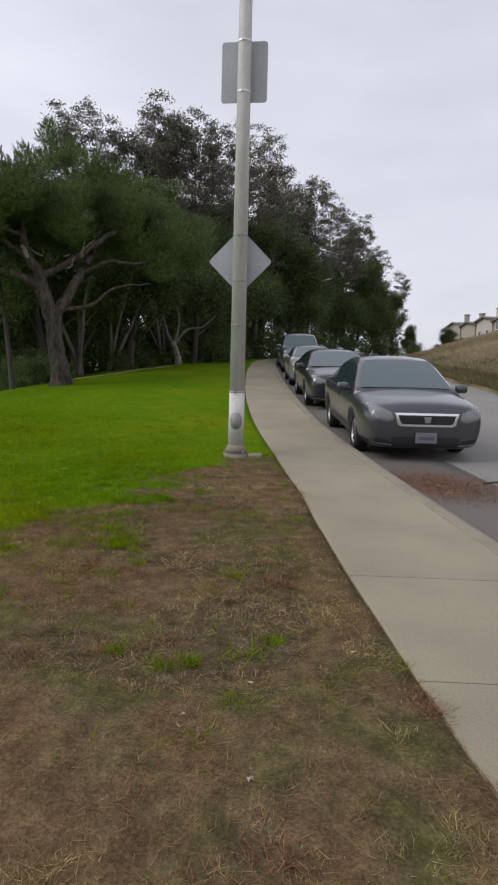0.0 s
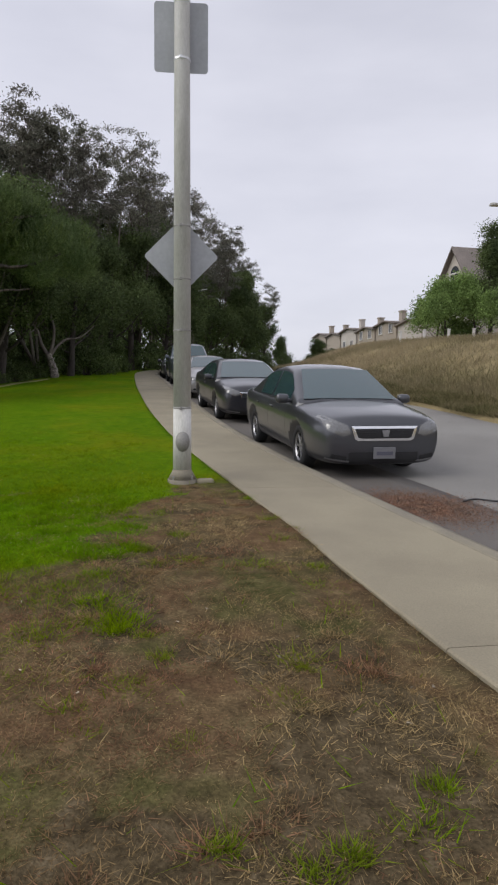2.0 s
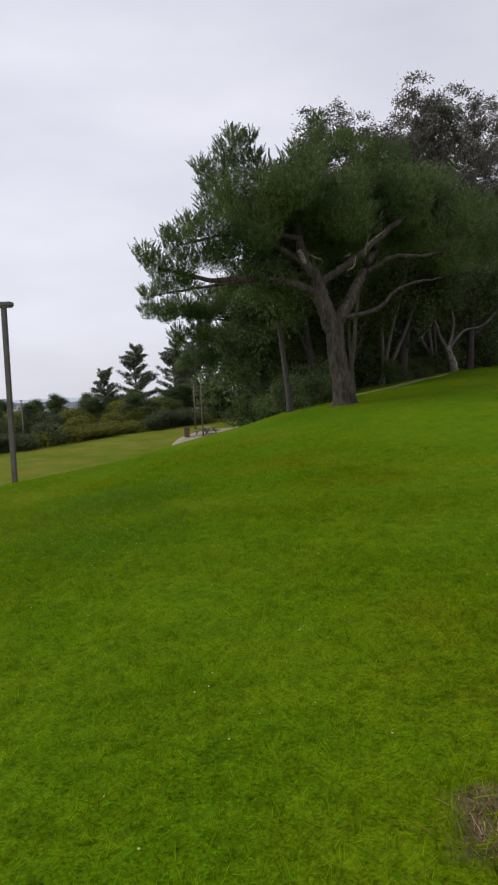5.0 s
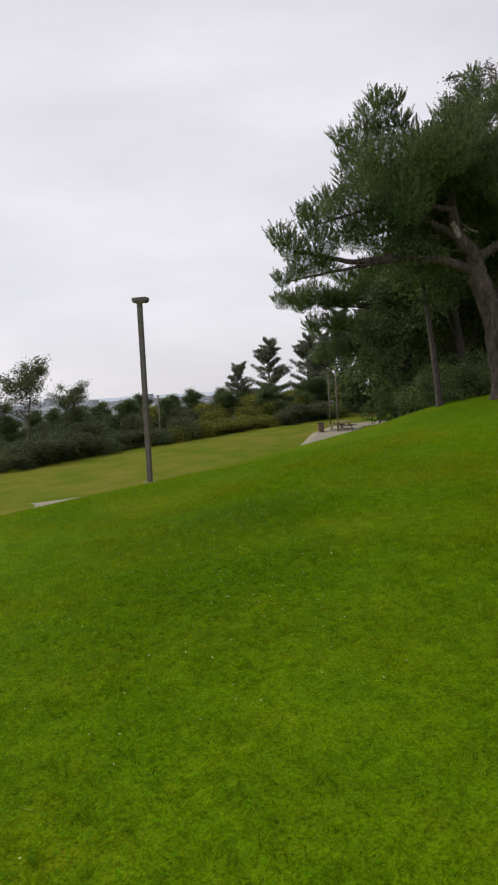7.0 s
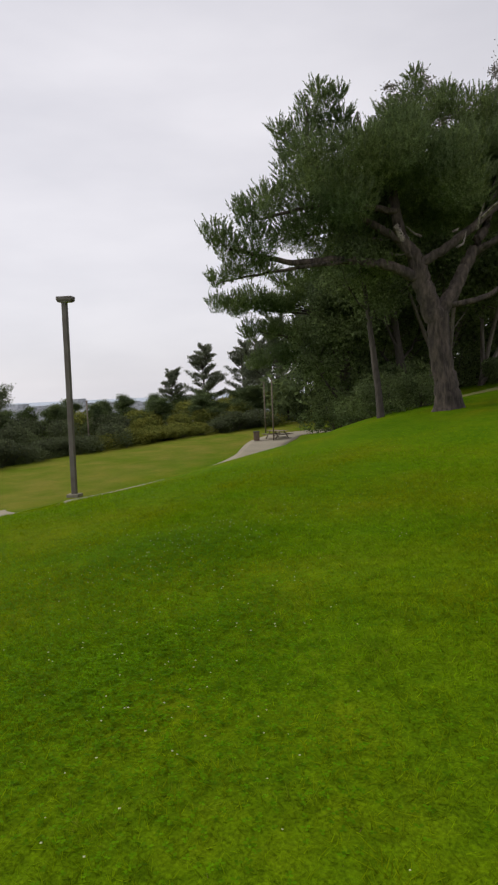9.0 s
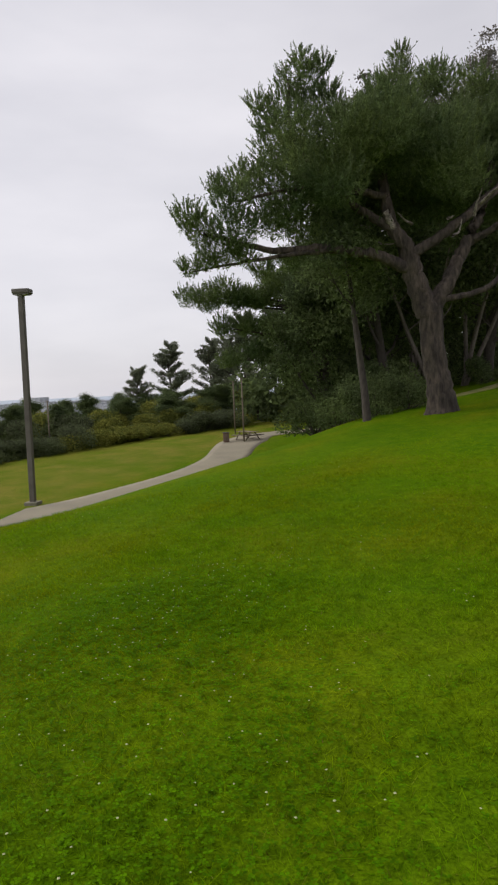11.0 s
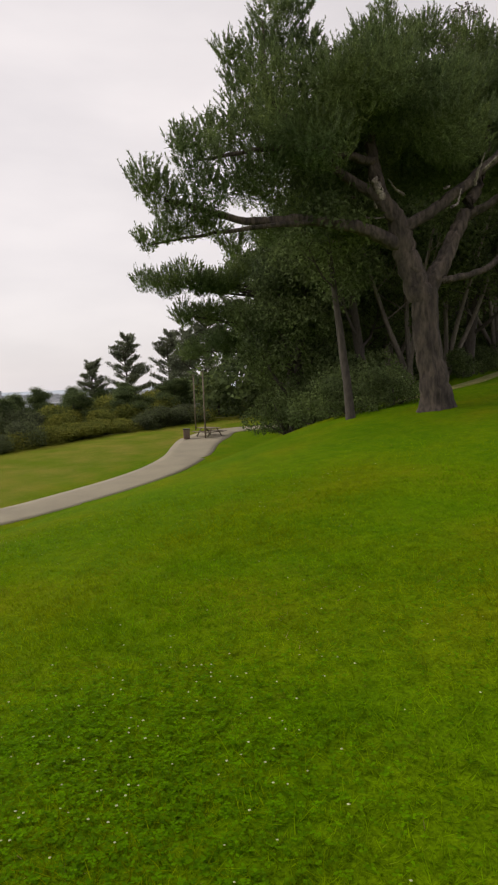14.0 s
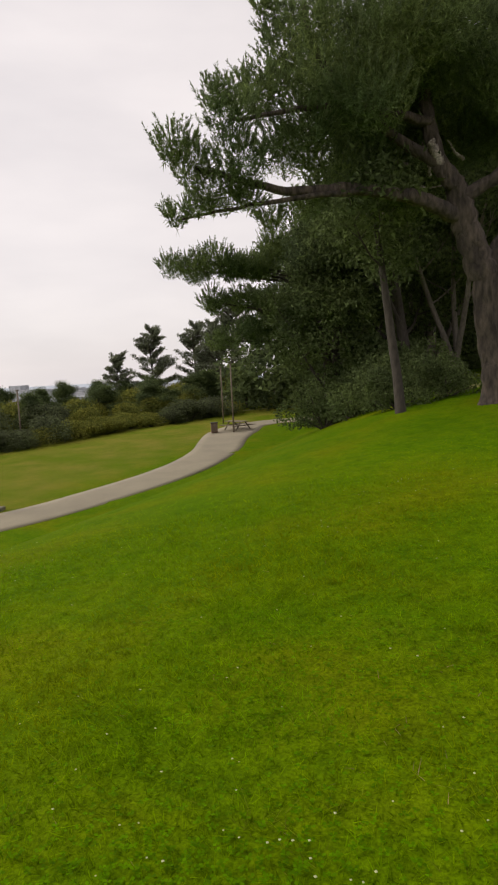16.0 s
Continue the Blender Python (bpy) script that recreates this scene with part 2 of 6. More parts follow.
def ground_material():
    """Green lawn, worn straw-brown turf, the dry hillside and far land in a hazed colour, told apart by the sheet's own
    attributes.
    """
    mat = bpy.data.materials.new("turf")
    mat.use_nodes = True
    n, l = mat.node_tree.nodes, mat.node_tree.links
    bsdf = n["Principled BSDF"]
    co = n.new("ShaderNodeTexCoord")

    def noise_at(scale, detail=4.0, rough=0.55):
        t = n.new("ShaderNodeTexNoise")
        t.inputs["Scale"].default_value, t.inputs["Detail"].default_value, t.inputs["Roughness"].default_value = scale, detail, rough
        l.new(co.outputs["Object"], t.inputs["Vector"])
        return t.outputs["Fac"]

    def ramp(fac, *stops):
        r = n.new("ShaderNodeValToRGB")
        e = r.color_ramp.elements
        while len(e) < len(stops):
            e.new(0.5)
        for k, (p, c) in zip(e, stops):
            k.position, k.color = p, (*c, 1)
        l.new(fac, r.inputs["Fac"])
        return r.outputs["Color"]

    def blend(a, b, fac, how="MIX"):
        m = n.new("ShaderNodeMix")
        m.data_type, m.blend_type = "RGBA", how
        l.new(a, m.inputs["A"])
        l.new(b, m.inputs["B"])
        if isinstance(fac, float):
            m.inputs["Factor"].default_value = fac
        else:
            l.new(fac, m.inputs["Factor"])
        return m.outputs["Result"]

    def edge(attribute, wobble, low, high):
        a = n.new("ShaderNodeAttribute")
        a.attribute_name = attribute
        s = n.new("ShaderNodeMath")
        s.operation = "ADD"
        l.new(a.outputs["Fac"], s.inputs[0])
        l.new(wobble, s.inputs[1])
        m = n.new("ShaderNodeMapRange")
        m.inputs["From Min"].default_value, m.inputs["From Max"].default_value = low, high
        l.new(s.outputs[0], m.inputs["Value"])
        return m.outputs[0]

    grain = noise_at(70, 3)
    tuft = noise_at(9, 5, 0.65)
    patch = noise_at(0.55, 4)
    green = ramp(tuft, (0.3, (0.028, 0.07, 0.001)), (0.52, (0.09, 0.165, 0.002)), (0.72, (0.155, 0.24, 0.004)))
    green = blend(green, ramp(noise_at(2.6, 5, 0.6), (0.36, (0.04, 0.105, 0.001)), (0.5, (0.088, 0.168, 0.001)), (0.68, (0.165, 0.205, 0.004))), 0.4)
    green = blend(green, ramp(patch, (0.36, (0.062, 0.148, 0.001)), (0.52, (0.1, 0.168, 0.002)), (0.66, (0.17, 0.172, 0.004))), 0.45)
    brown = ramp(tuft, (0.30, (0.035, 0.026, 0.016)), (0.5, (0.115, 0.085, 0.044)), (0.72, (0.225, 0.172, 0.09)))
    brown = blend(brown, ramp(noise_at(1.6, 4), (0.40, (0.058, 0.072, 0.018)), (0.5, (0.118, 0.088, 0.046)), (0.62, (0.145, 0.082, 0.046))), 0.5)
    hay = ramp(noise_at(0.35, 6, 0.7), (0.3, (0.18, 0.155, 0.08)), (0.5, (0.27, 0.22, 0.12)), (0.7, (0.38, 0.31, 0.17)))
    # far land: distance haze is put into this grey-green colour
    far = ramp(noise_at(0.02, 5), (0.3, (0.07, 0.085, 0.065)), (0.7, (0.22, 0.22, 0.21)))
    colour = blend(green, brown, edge("dry", noise_at(6.0, 5, 0.7), 0.72, 1.22))
    soil = ramp(tuft, (0.3, (0.05, 0.038, 0.022)), (0.55, (0.105, 0.08, 0.046)), (0.75, (0.185, 0.145, 0.09)))
    colour = blend(colour, soil, edge("bare", noise_at(7.0, 5, 0.7), 0.75, 1.2))
    colour = blend(colour, ramp(patch, (0.35, (0.11, 0.155, 0.01)), (0.65, (0.185, 0.18, 0.028))), edge("pale", noise_at(0.4, 4), 0.7, 1.5))
    colour = blend(colour, hay, edge("hill", noise_at(0.8, 3), 0.9, 1.1))
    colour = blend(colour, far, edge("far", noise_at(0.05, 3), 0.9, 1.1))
    speck = ramp(grain, (0.3, (0.62, 0.62, 0.62)), (0.7, (1.3, 1.3, 1.3)))
    colour = blend(colour, speck, 1.0, "MULTIPLY")
    l.new(colour, bsdf.inputs["Base Color"])
    bsdf.inputs["Roughness"].default_value = 0.95
    bsdf.inputs["Specular IOR Level"].default_value = 0.03
    b = n.new("ShaderNodeBump")
    b.inputs["Strength"].default_value, b.inputs["Distance"].default_value = 0.9, 0.05
    l.new(tuft, b.inputs["Height"])
    l.new(b.outputs[0], bsdf.inputs["Normal"])
    return mat


M_TURF = ground_material()


# ---- mesh helpers ----
def mesh_of(name, verts, faces, mat=None, smooth=False):
    """A mesh from an array of points and equal-sided faces."""
    verts, faces = np.asarray(verts, np.float32), np.asarray(faces, np.int32)
    me = bpy.data.meshes.new(name)
    k = faces.shape[1]
    me.vertices.add(len(verts))
    me.vertices.foreach_set("co", verts.ravel())
    me.loops.add(faces.size)
    me.loops.foreach_set("vertex_index", faces.ravel())
    me.polygons.add(len(faces))
    me.polygons.foreach_set("loop_start", np.arange(0, faces.size, k, dtype=np.int32))
    me.polygons.foreach_set("use_smooth", np.full(len(faces), smooth, bool))
    me.update(calc_edges=True)
    if mat:
        me.materials.append(mat)
    return me


def under(name, me, parent, label=""):
    ob = new(name, me)
    ob.parent = parent
    return tagged(ob, label)


def part(name, bm, mat, parent, label="", smooth=False):
    """Links a bmesh as one mesh object under a thing or a part."""
    me = bpy.data.meshes.new(name)
    bmesh.ops.recalc_face_normals(bm, faces=bm.faces)
    for f in bm.faces:
        f.smooth = smooth
    bm.to_mesh(me)
    bm.free()
    me.materials.append(mat)
    return under(name, me, parent, label)


def thing(name, m, label, category, group="", kind=""):
    ob = new(name)
    ob.empty_display_size = 0.2
    ob.matrix_world = m
    return tagged(ob, label, category, group, kind)


def box(bm, cx, cy, cz, sx, sy, sz, bevel=0.0, turn=None):
    made = bmesh.ops.create_cube(bm, size=1.0)["verts"]
    bmesh.ops.scale(bm, vec=(sx, sy, sz), verts=made)
    if bevel:
        edges = list({e for v in made for e in v.link_edges})
        made = list({v for f in bmesh.ops.bevel(bm, geom=edges, offset=bevel, segments=2, affect="EDGES", profile=0.5)["faces"] for v in f.verts} | {v for v in made if v.is_valid})
    if turn is not None:
        bmesh.ops.transform(bm, matrix=turn, verts=made)
    bmesh.ops.translate(bm, vec=(cx, cy, cz), verts=made)
    return bm


def cylinder(bm, a, b, r1, r2, sides=12, caps=True):
    a, b = Vector(a), Vector(b)
    d = b - a
    m = Matrix.Translation((a + b) / 2) @ d.to_track_quat("Z", "Y").to_matrix().to_4x4()
    bmesh.ops.create_cone(bm, cap_ends=caps, segments=sides, radius1=r1, radius2=r2, depth=d.length, matrix=m)
    return bm


def tube(points, radii, sides=8):
    """Points and quads of a round, tapering limb along a line of points."""
    p = np.asarray(points, float)
    t = np.gradient(p, axis=0)
    t /= np.linalg.norm(t, axis=1)[:, None] + 1e-9
    ref = np.where(np.abs(t[:, 2:3]) > 0.9, np.array([[1.0, 0, 0]]), np.array([[0, 0, 1.0]]))
    a = np.cross(t, ref)
    a /= np.linalg.norm(a, axis=1)[:, None] + 1e-9
    b = np.cross(t, a)
    ang = np.linspace(0, 2 * np.pi, sides, endpoint=False)
    ring = np.cos(ang)[None, :, None] * a[:, None] + np.sin(ang)[None, :, None] * b[:, None]
    v = p[:, None] + ring * np.asarray(radii, float)[:, None, None]
    k = len(p)
    i, j = np.meshgrid(np.arange(k - 1), np.arange(sides), indexing="ij")
    f = np.stack([i * sides + j, i * sides + (j + 1) % sides, (i + 1) * sides + (j + 1) % sides, (i + 1) * sides + j], -1).reshape(-1, 4)
    return v.reshape(-1, 3), f


def joined(pieces):
    vs, fs, at = [], [], 0
    for v, f in pieces:
        vs.append(v)
        fs.append(f + at)
        at += len(v)
    return np.concatenate(vs), np.concatenate(fs)


def spline(points, steps=6):
    """A smooth line through a few points."""
    p = np.asarray(points, float)
    q = np.vstack([2 * p[0] - p[1], p, 2 * p[-1] - p[-2]])
    out = []
    for i in range(1, len(q) - 2):
        for u in np.linspace(0, 1, steps, endpoint=False):
            a, b, c, d = q[i - 1:i + 3]
            out.append(0.5 * (2 * b + (c - a) * u + (2 * a - 5 * b + 4 * c - d) * u * u + (3 * b - a - 3 * c + d) * u ** 3))
    return np.array(out + [p[-1]])


def unit(rng, n):
    v = rng.normal(size=(n, 3))
    return v / (np.linalg.norm(v, axis=1)[:, None] + 1e-9)


def leaf_quads(rng, at, size, long=1.8, droop=0.0, sides=4):
    """A small leaf of three or four sides at each point, turned at random."""
    n = len(at)
    d = unit(rng, n)
    d[:, 2] -= droop
    d /= np.linalg.norm(d, axis=1)[:, None]
    s = np.cross(d, unit(rng, n))
    s /= np.linalg.norm(s, axis=1)[:, None] + 1e-9
    size = np.asarray(size) * rng.uniform(0.7, 1.3, n)
    d, s = d * (size * long)[:, None], s * (size * 0.5)[:, None]
    if sides == 3:
        return np.stack([at - s, at + s, at + d], 1).reshape(-1, 3), np.arange(3 * n).reshape(-1, 3)
    v = np.stack([at, at + d * 0.5 + s, at + d, at + d * 0.5 - s], 1).reshape(-1, 3)
    return v, np.arange(4 * n).reshape(-1, 4)


# ---- the lie of the land ----
def smooth(a, b, x):
    u = np.clip((x - a) / (b - a), 0, 1)
    return u * u * (3 - 2 * u)


U = np.linspace(0, 6000, 60001)
SLOPE = np.where(U < 2, 0.0, 0.03 + 0.42 * smooth(4, 18, U) - 0.45 * smooth(17.5, 19, U) + 0.12 * smooth(34, 40, U) - 0.12 * smooth(330, 400, U))
DROP = np.concatenate([[0], np.cumsum(SLOPE[:-1] * 0.1)])


FALL = math.tan(radians(1.4))      # the whole hill dips this much towards +y, below the sea's level line


def dip(y):
    return FALL * np.clip(np.asarray(y, float), -60, 140)


def rise(y, share=1.0):
    """Height of the street along its length; the lawn below takes only a share of the steeper stretch."""
    y = np.asarray(y, float)
    z = 0.065 * np.minimum(y, 62) + np.where(y < 10, 0, share * 0.02 * (np.minimum(y, 30) - 10) * np.clip((y - 10) / 8, 0, 1))
    return np.maximum(z, -2.0) - dip(y) + FALL * np.clip(y - 62, 0, 30)


def bend(y):
    """The street swings to the right past the brow."""
    u = np.maximum(np.clip(y, 0, 200) - 40, 0)
    return np.where(u < 28, 0.008 * u * u, 0.008 * 28 * 28 + 0.45 * (u - 28))


def walk_x(y):
    """Middle of the pavement."""
    y = np.asarray(y, float)
    return -1.5 + 3.5 * np.exp(-np.clip(y, -14, 200) / 16) + bend(y)


HALF, ROAD = 0.68, 6.9


def verge(y):
    """How far turf creeps over the pavement's lawn side (+), or stands back from it (-)."""
    return np.interp(np.asarray(y, float), (-6, 0, 2.1, 3.5, 5, 6.6, 9, 11, 16), (-0.1, -0.16, -0.13, -0.06, 0.0, 0.07, 0.09, 0.05, 0))


def lie(x, y):
    """Height of the open ground."""
    x, y = np.asarray(x, float), np.asarray(y, float)
    side = smooth(9, 13, -x)
    z = rise(y, 1 - side) + side * (0.02 * np.clip(26 - y, 0, 26) + 0.0024 * np.clip(21 - y, 0, 9) ** 2) - np.interp(-x, U, DROP)
    z = z - 6 * smooth(66, 120, y) * smooth(10, 40, -x)
    r = x - (walk_x(y) + HALF + ROAD)
    z = z + 2.2 * smooth(0.3, 10, r) + 0.03 * np.clip(r - 8, 0, 60)
    return np.maximum(z, -34.5)      # the shore plain


def blotch(x, y, size, seed):
    """Smooth uneven spots, from 0 to 1, about so many metres across."""
    table = np.random.default_rng(seed).random((64, 64))
    x, y = np.asarray(x, float) / size, np.asarray(y, float) / size
    i, j = np.floor(x).astype(int), np.floor(y).astype(int)
    u, w = x - i, y - j
    u, w = u * u * (3 - 2 * u), w * w * (3 - 2 * w)
    a, b = table[i % 64, j % 64], table[(i + 1) % 64, j % 64]
    c, d = table[i % 64, (j + 1) % 64], table[(i + 1) % 64, (j + 1) % 64]
    return (a * (1 - u) + b * u) * (1 - w) + (c * (1 - u) + d * u) * w


def spots(x, y, size, seed):
    return 0.55 * blotch(x, y, size, seed) + 0.3 * blotch(x, y, size * 0.43, seed + 1) + 0.15 * blotch(x, y, size * 0.17, seed + 2)


def scuff(x, y):
    """A small bare patch out in the lawn."""
    return smooth(0.5, 0.05, np.hypot((x + 2.58) / 0.75, (y - 5.0) / 0.7) + 0.9 * (spots(x, y, 0.4, 47) - 0.5))


def wear(x, y):
    """How worn and dry the turf is, 0 to 1, in clumps along its edge."""
    edge = np.interp(np.asarray(y, float), (-4, 3.5, 4.4, 5.0, 5.5, 6.3, 7.0, 8.2, 8.7), (-1.75, -2.35, -2.3, -1.95, -1.66, -1.48, -1.22, -0.98, -0.78))
    way = (x - edge) + 1.45 * (spots(x, y, 0.42, 41) - 0.5)
    return np.maximum(smooth(-0.3, 0.3, way) * smooth(9.4, 8.2, y), scuff(x, y) * 0.8)


def earth(x, y):
    """Where the worn turf has gone down to bare soil, 0 to 1."""
    return np.maximum(smooth(0.57, 0.72, spots(x, y, 0.6, 61)) * smooth(0.4, 0.9, wear(x, y)), 0.7 * scuff(x, y))


# ---- ground, road, pavement, path ----
def build_ground():
    far_l = -np.geomspace(52, 4700, 22)[::-1]
    xs = np.concatenate([far_l, np.arange(-48, -3.6, 0.4), np.arange(-3.6, -0.85, 0.11), [-0.80, -0.69, -0.60, 0, 2, 4, 6, HALF + ROAD - 0.1, HALF + ROAD + 0.05, 8.2], np.arange(8.6, 16, 0.5), np.arange(16, 40, 1.5), np.geomspace(41, 4700, 18)])
    ys = np.concatenate([-np.geomspace(9, 4700, 18)[::-1], np.arange(-6, 0.4, 0.4), np.arange(0.4, 9.6, 0.11), np.arange(9.6, 30, 0.4), np.arange(30, 70, 0.8), np.geomspace(71, 4700, 24)])
    gx, gy = np.meshgrid(xs, ys, indexing="ij")
    s = gx.copy()
    gx = gx + walk_x(gy) * smooth(14, 5, np.abs(s - 4)) * smooth(95, 80, gy) * smooth(-30, -20, gy)
    gx = gx + verge(gy) * smooth(0.6, 0.2, np.abs(s + 0.69))
    z = lie(gx, gy)
    z += 0.03 * np.sin(gx * 0.9 + np.sin(gy * 0.6)) * np.sin(gy * 0.7 + 1.3) * smooth(60, 20, np.hypot(gx, gy))
    s = gx - walk_x(gy) - verge(gy) * smooth(0.6, 0.2, np.abs(s + 0.69))
    street = smooth(-0.685, -0.605, s) * smooth(HALF + ROAD + 0.1, HALF + ROAD - 0.1, s) * smooth(96, 92, gy) * smooth(-40, -32, gy)
    z -= 0.45 * street + 0.014 * earth(gx, gy)
    n, m = len(xs), len(ys)
    i, j = np.meshgrid(np.arange(n - 1), np.arange(m - 1), indexing="ij")
    f = np.stack([i * m + j, (i + 1) * m + j, (i + 1) * m + j + 1, i * m + j + 1], -1).reshape(-1, 4)
    me = mesh_of("ground", np.stack([gx, gy, z], -1).reshape(-1, 3), f, M_TURF, True)
    r = gx - (walk_x(gy) + HALF + ROAD)
    # "far" grows with distance and brings in the painted haze colour
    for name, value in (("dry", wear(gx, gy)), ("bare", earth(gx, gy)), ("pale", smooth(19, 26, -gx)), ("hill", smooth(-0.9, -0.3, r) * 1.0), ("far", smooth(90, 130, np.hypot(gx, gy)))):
        a = me.attributes.new(name, "FLOAT", "POINT")
        a.data.foreach_set("value", value.ravel().astype(np.float32))
    return tagged(new("ground", me), "green clover lawn with a worn straw-brown strip", "lawn", kind="structure")


ground = build_ground()


def strip(name, ys, left, right, lift, mat, label, thick=0.0):
    """A paved strip between two offsets from the pavement's middle line."""
    ys = np.asarray(ys, float)
    k = np.linspace(0, 1, 5)
    x = walk_x(ys)[:, None] + left + (right - left) * k[None]
    y = np.repeat(ys[:, None], 5, 1)
    z = np.repeat(rise(ys)[:, None], 5, 1) + lift
    v = np.stack([x, y, z], -1).reshape(-1, 3)
    i, j = np.meshgrid(np.arange(len(ys) - 1), np.arange(4), indexing="ij")
    f = np.stack([i * 5 + j, i * 5 + j + 1, (i + 1) * 5 + j + 1, (i + 1) * 5 + j], -1).reshape(-1, 4)
    ob = tagged(new(name, mesh_of(name, v, f, mat, True)), label, kind="structure")
    if thick:
        s = ob.modifiers.new("solid", "SOLIDIFY")
        s.thickness, s.offset = thick, -1
    return ob


LONG = np.concatenate([np.arange(-30, 30, 0.5), np.arange(30, 94, 1.5)])
road = strip("road", LONG, HALF + 1.30, HALF + ROAD, -0.155, M_ASPHALT, "worn grey asphalt street climbing a hill")
strip("gutter", LONG, HALF - 0.04, HALF + 1.32, -0.149, M_PATCH, "dark patched asphalt gutter strip beside the kerb", 0.05)
kerb = strip("kerb", LONG, HALF - 0.15, HALF, 0.0, M_KERB, "grey concrete kerb stained by weather", 0.2)
pavement = tagged(new("pavement"), "tan concrete pavement with tooled joints", "pavement", kind="structure")


def slab(y0, y1):
    ys = np.linspace(y0 + 0.004, y1 - 0.004, max(2, int((y1 - y0) / 0.5)) + 1)
    l, r = walk_x(ys) - HALF + verge(ys), walk_x(ys) + HALF - 0.156
    z = rise(ys)
    rows = []
    for xx, dz in ((l, -0.12), (l, -0.008), (l + 0.012, 0.004), (r - 0.012, 0.004), (r, -0.008), (r, -0.12)):
        rows.append(np.stack([xx, ys, z + dz], -1))
    v = np.stack(rows, 1)
    n = len(ys)
    v[0, 1:5, 2] -= 0.006
    v[-1, 1:5, 2] -= 0.006
    i, j = np.meshgrid(np.arange(n - 1), np.arange(5), indexing="ij")
    f = np.stack([i * 6 + j, i * 6 + j + 1, (i + 1) * 6 + j + 1, (i + 1) * 6 + j], -1).reshape(-1, 4)
    ends = np.array([[0, 5, 4, 1], [1, 4, 3, 2], [(n - 1) * 6 + 5, (n - 1) * 6, (n - 1) * 6 + 1, (n - 1) * 6 + 4], [(n - 1) * 6 + 4, (n - 1) * 6 + 1, (n - 1) * 6 + 2, (n - 1) * 6 + 3]])
    under("slab", mesh_of("slab", v.reshape(-1, 3), np.concatenate([f, ends]), M_CONCRETE), pavement)


joints = [-13.4, -9.3, -5.2, -1.1, 1.5, 2.85, 4.2] + [8.3 + 4.1 * k for k in range(21)]
for a, b in zip(joints, joints[1:]):
    slab(a, b)


def ribbon(name, line, half, lift, mat, label):
    """A footpath laid on the lawn along a line of places."""
    p = spline(line, 10)
    t = np.gradient(p, axis=0)
    t /= np.linalg.norm(t, axis=1)[:, None]
    nrm = np.stack([t[:, 1], -t[:, 0]], -1)
    k = np.linspace(-1, 1, 7)
    w = np.interp(np.linspace(0, 1, len(p)), np.linspace(0, 1, len(half)), half)
    xy = p[:, None] + nrm[:, None] * (k[None, :, None] * w[:, None, None])
    z = lie(xy[..., 0], xy[..., 1]) + lift
    v = np.concatenate([xy, z[..., None]], -1).reshape(-1, 3)
    i, j = np.meshgrid(np.arange(len(p) - 1), np.arange(6), indexing="ij")
    f = np.stack([i * 7 + j, i * 7 + j + 1, (i + 1) * 7 + j + 1, (i + 1) * 7 + j], -1).reshape(-1, 4)
    ob = tagged(new(name, mesh_of(name, v, f, mat, True)), label, kind="structure")
    s = ob.modifiers.new("solid", "SOLIDIFY")
    s.thickness, s.offset = 0.25, -1
    return ob


ribbon("footpath", [(-30, 8), (-25.9, 16.5), (-22.8, 21.3), (-21.55, 24.2), (-20.95, 27.0), (-20.5, 30.2), (-20.55, 33.2), (-21.2, 36.4), (-22.4, 39.6), (-23.2, 42.4), (-23.4, 45.6), (-20.6, 48.0), (-13, 50.5)],
       (1.1, 1.1, 1.15, 1.15, 1.15, 1.15, 1.15, 1.2, 1.3, 1.5, 1.2, 1.0, 0.9), 0.012, M_PATH, "curving pale concrete footpath across the lawn")
ribbon("dirt_path", [(-33.5, 41.5), (-31.2, 44.2), (-30.9, 47.3), (-29.6, 52), (-25.5, 55.5)], (0.2, 0.28, 0.35, 0.3), 0.01, M_VERGE, "narrow pale dirt track at the lawn's edge")
ribbon("dry_verge", [(-10.2, 22.6), (-9.2, 23.9), (-8.2, 25.4), (-7.2, 27.5), (-6.4, 31), (-5.9, 35)], (0.12, 0.3, 0.3, 0.28, 0.25, 0.1), 0.008, M_VERGE, "dry yellowed strip at the lawn's edge")

# ---- sign pole by the pavement ----
PX, PY = -0.628, 8.82
pz = float(rise(PY))
pole = thing("street_pole", pose(PX, PY, pz, 0, 0.05, 0), "tall grey metal street pole with banded sign plates", "pole")
bm = bmesh.new()
cylinder(bm, (0, 0, 0.12), (0, 0, 9.2), 0.105, 0.072, 20)
part("shaft", bm, M_POLE, pole, "weathered grey tapering shaft", True)
bm = bmesh.new()
cylinder(bm, (0, 0, -0.25), (0, 0, 0.015), 0.175, 0.17, 20)
cylinder(bm, (0, 0, 0.015), (0, 0, 0.13), 0.165, 0.107, 20)
part("base_collar", bm, M_KERB, pole, "flared grouted base collar", True)
for a in (45, 135, 225, 315):
    bm = bmesh.new()
    cylinder(bm, (0.15 * math.cos(radians(a)), 0.15 * math.sin(radians(a)), 0.01), (0.15 * math.cos(radians(a)), 0.15 * math.sin(radians(a)), 0.06), 0.016, 0.016, 6)
    part("anchor_bolt", bm, M_DULL_BAND, pole)
bm = bmesh.new()
cylinder(bm, (0, 0, 0.13), (0, 0, 0.86), 0.1075, 0.1045, 20)
part("painted_foot", bm, M_POLE_FOOT, pole, "whiter repainted lower length", True)
bm = bmesh.new()
cylinder(bm, (0, -0.085, 0.46), (0, -0.118, 0.46), 0.085, 0.078, 24)
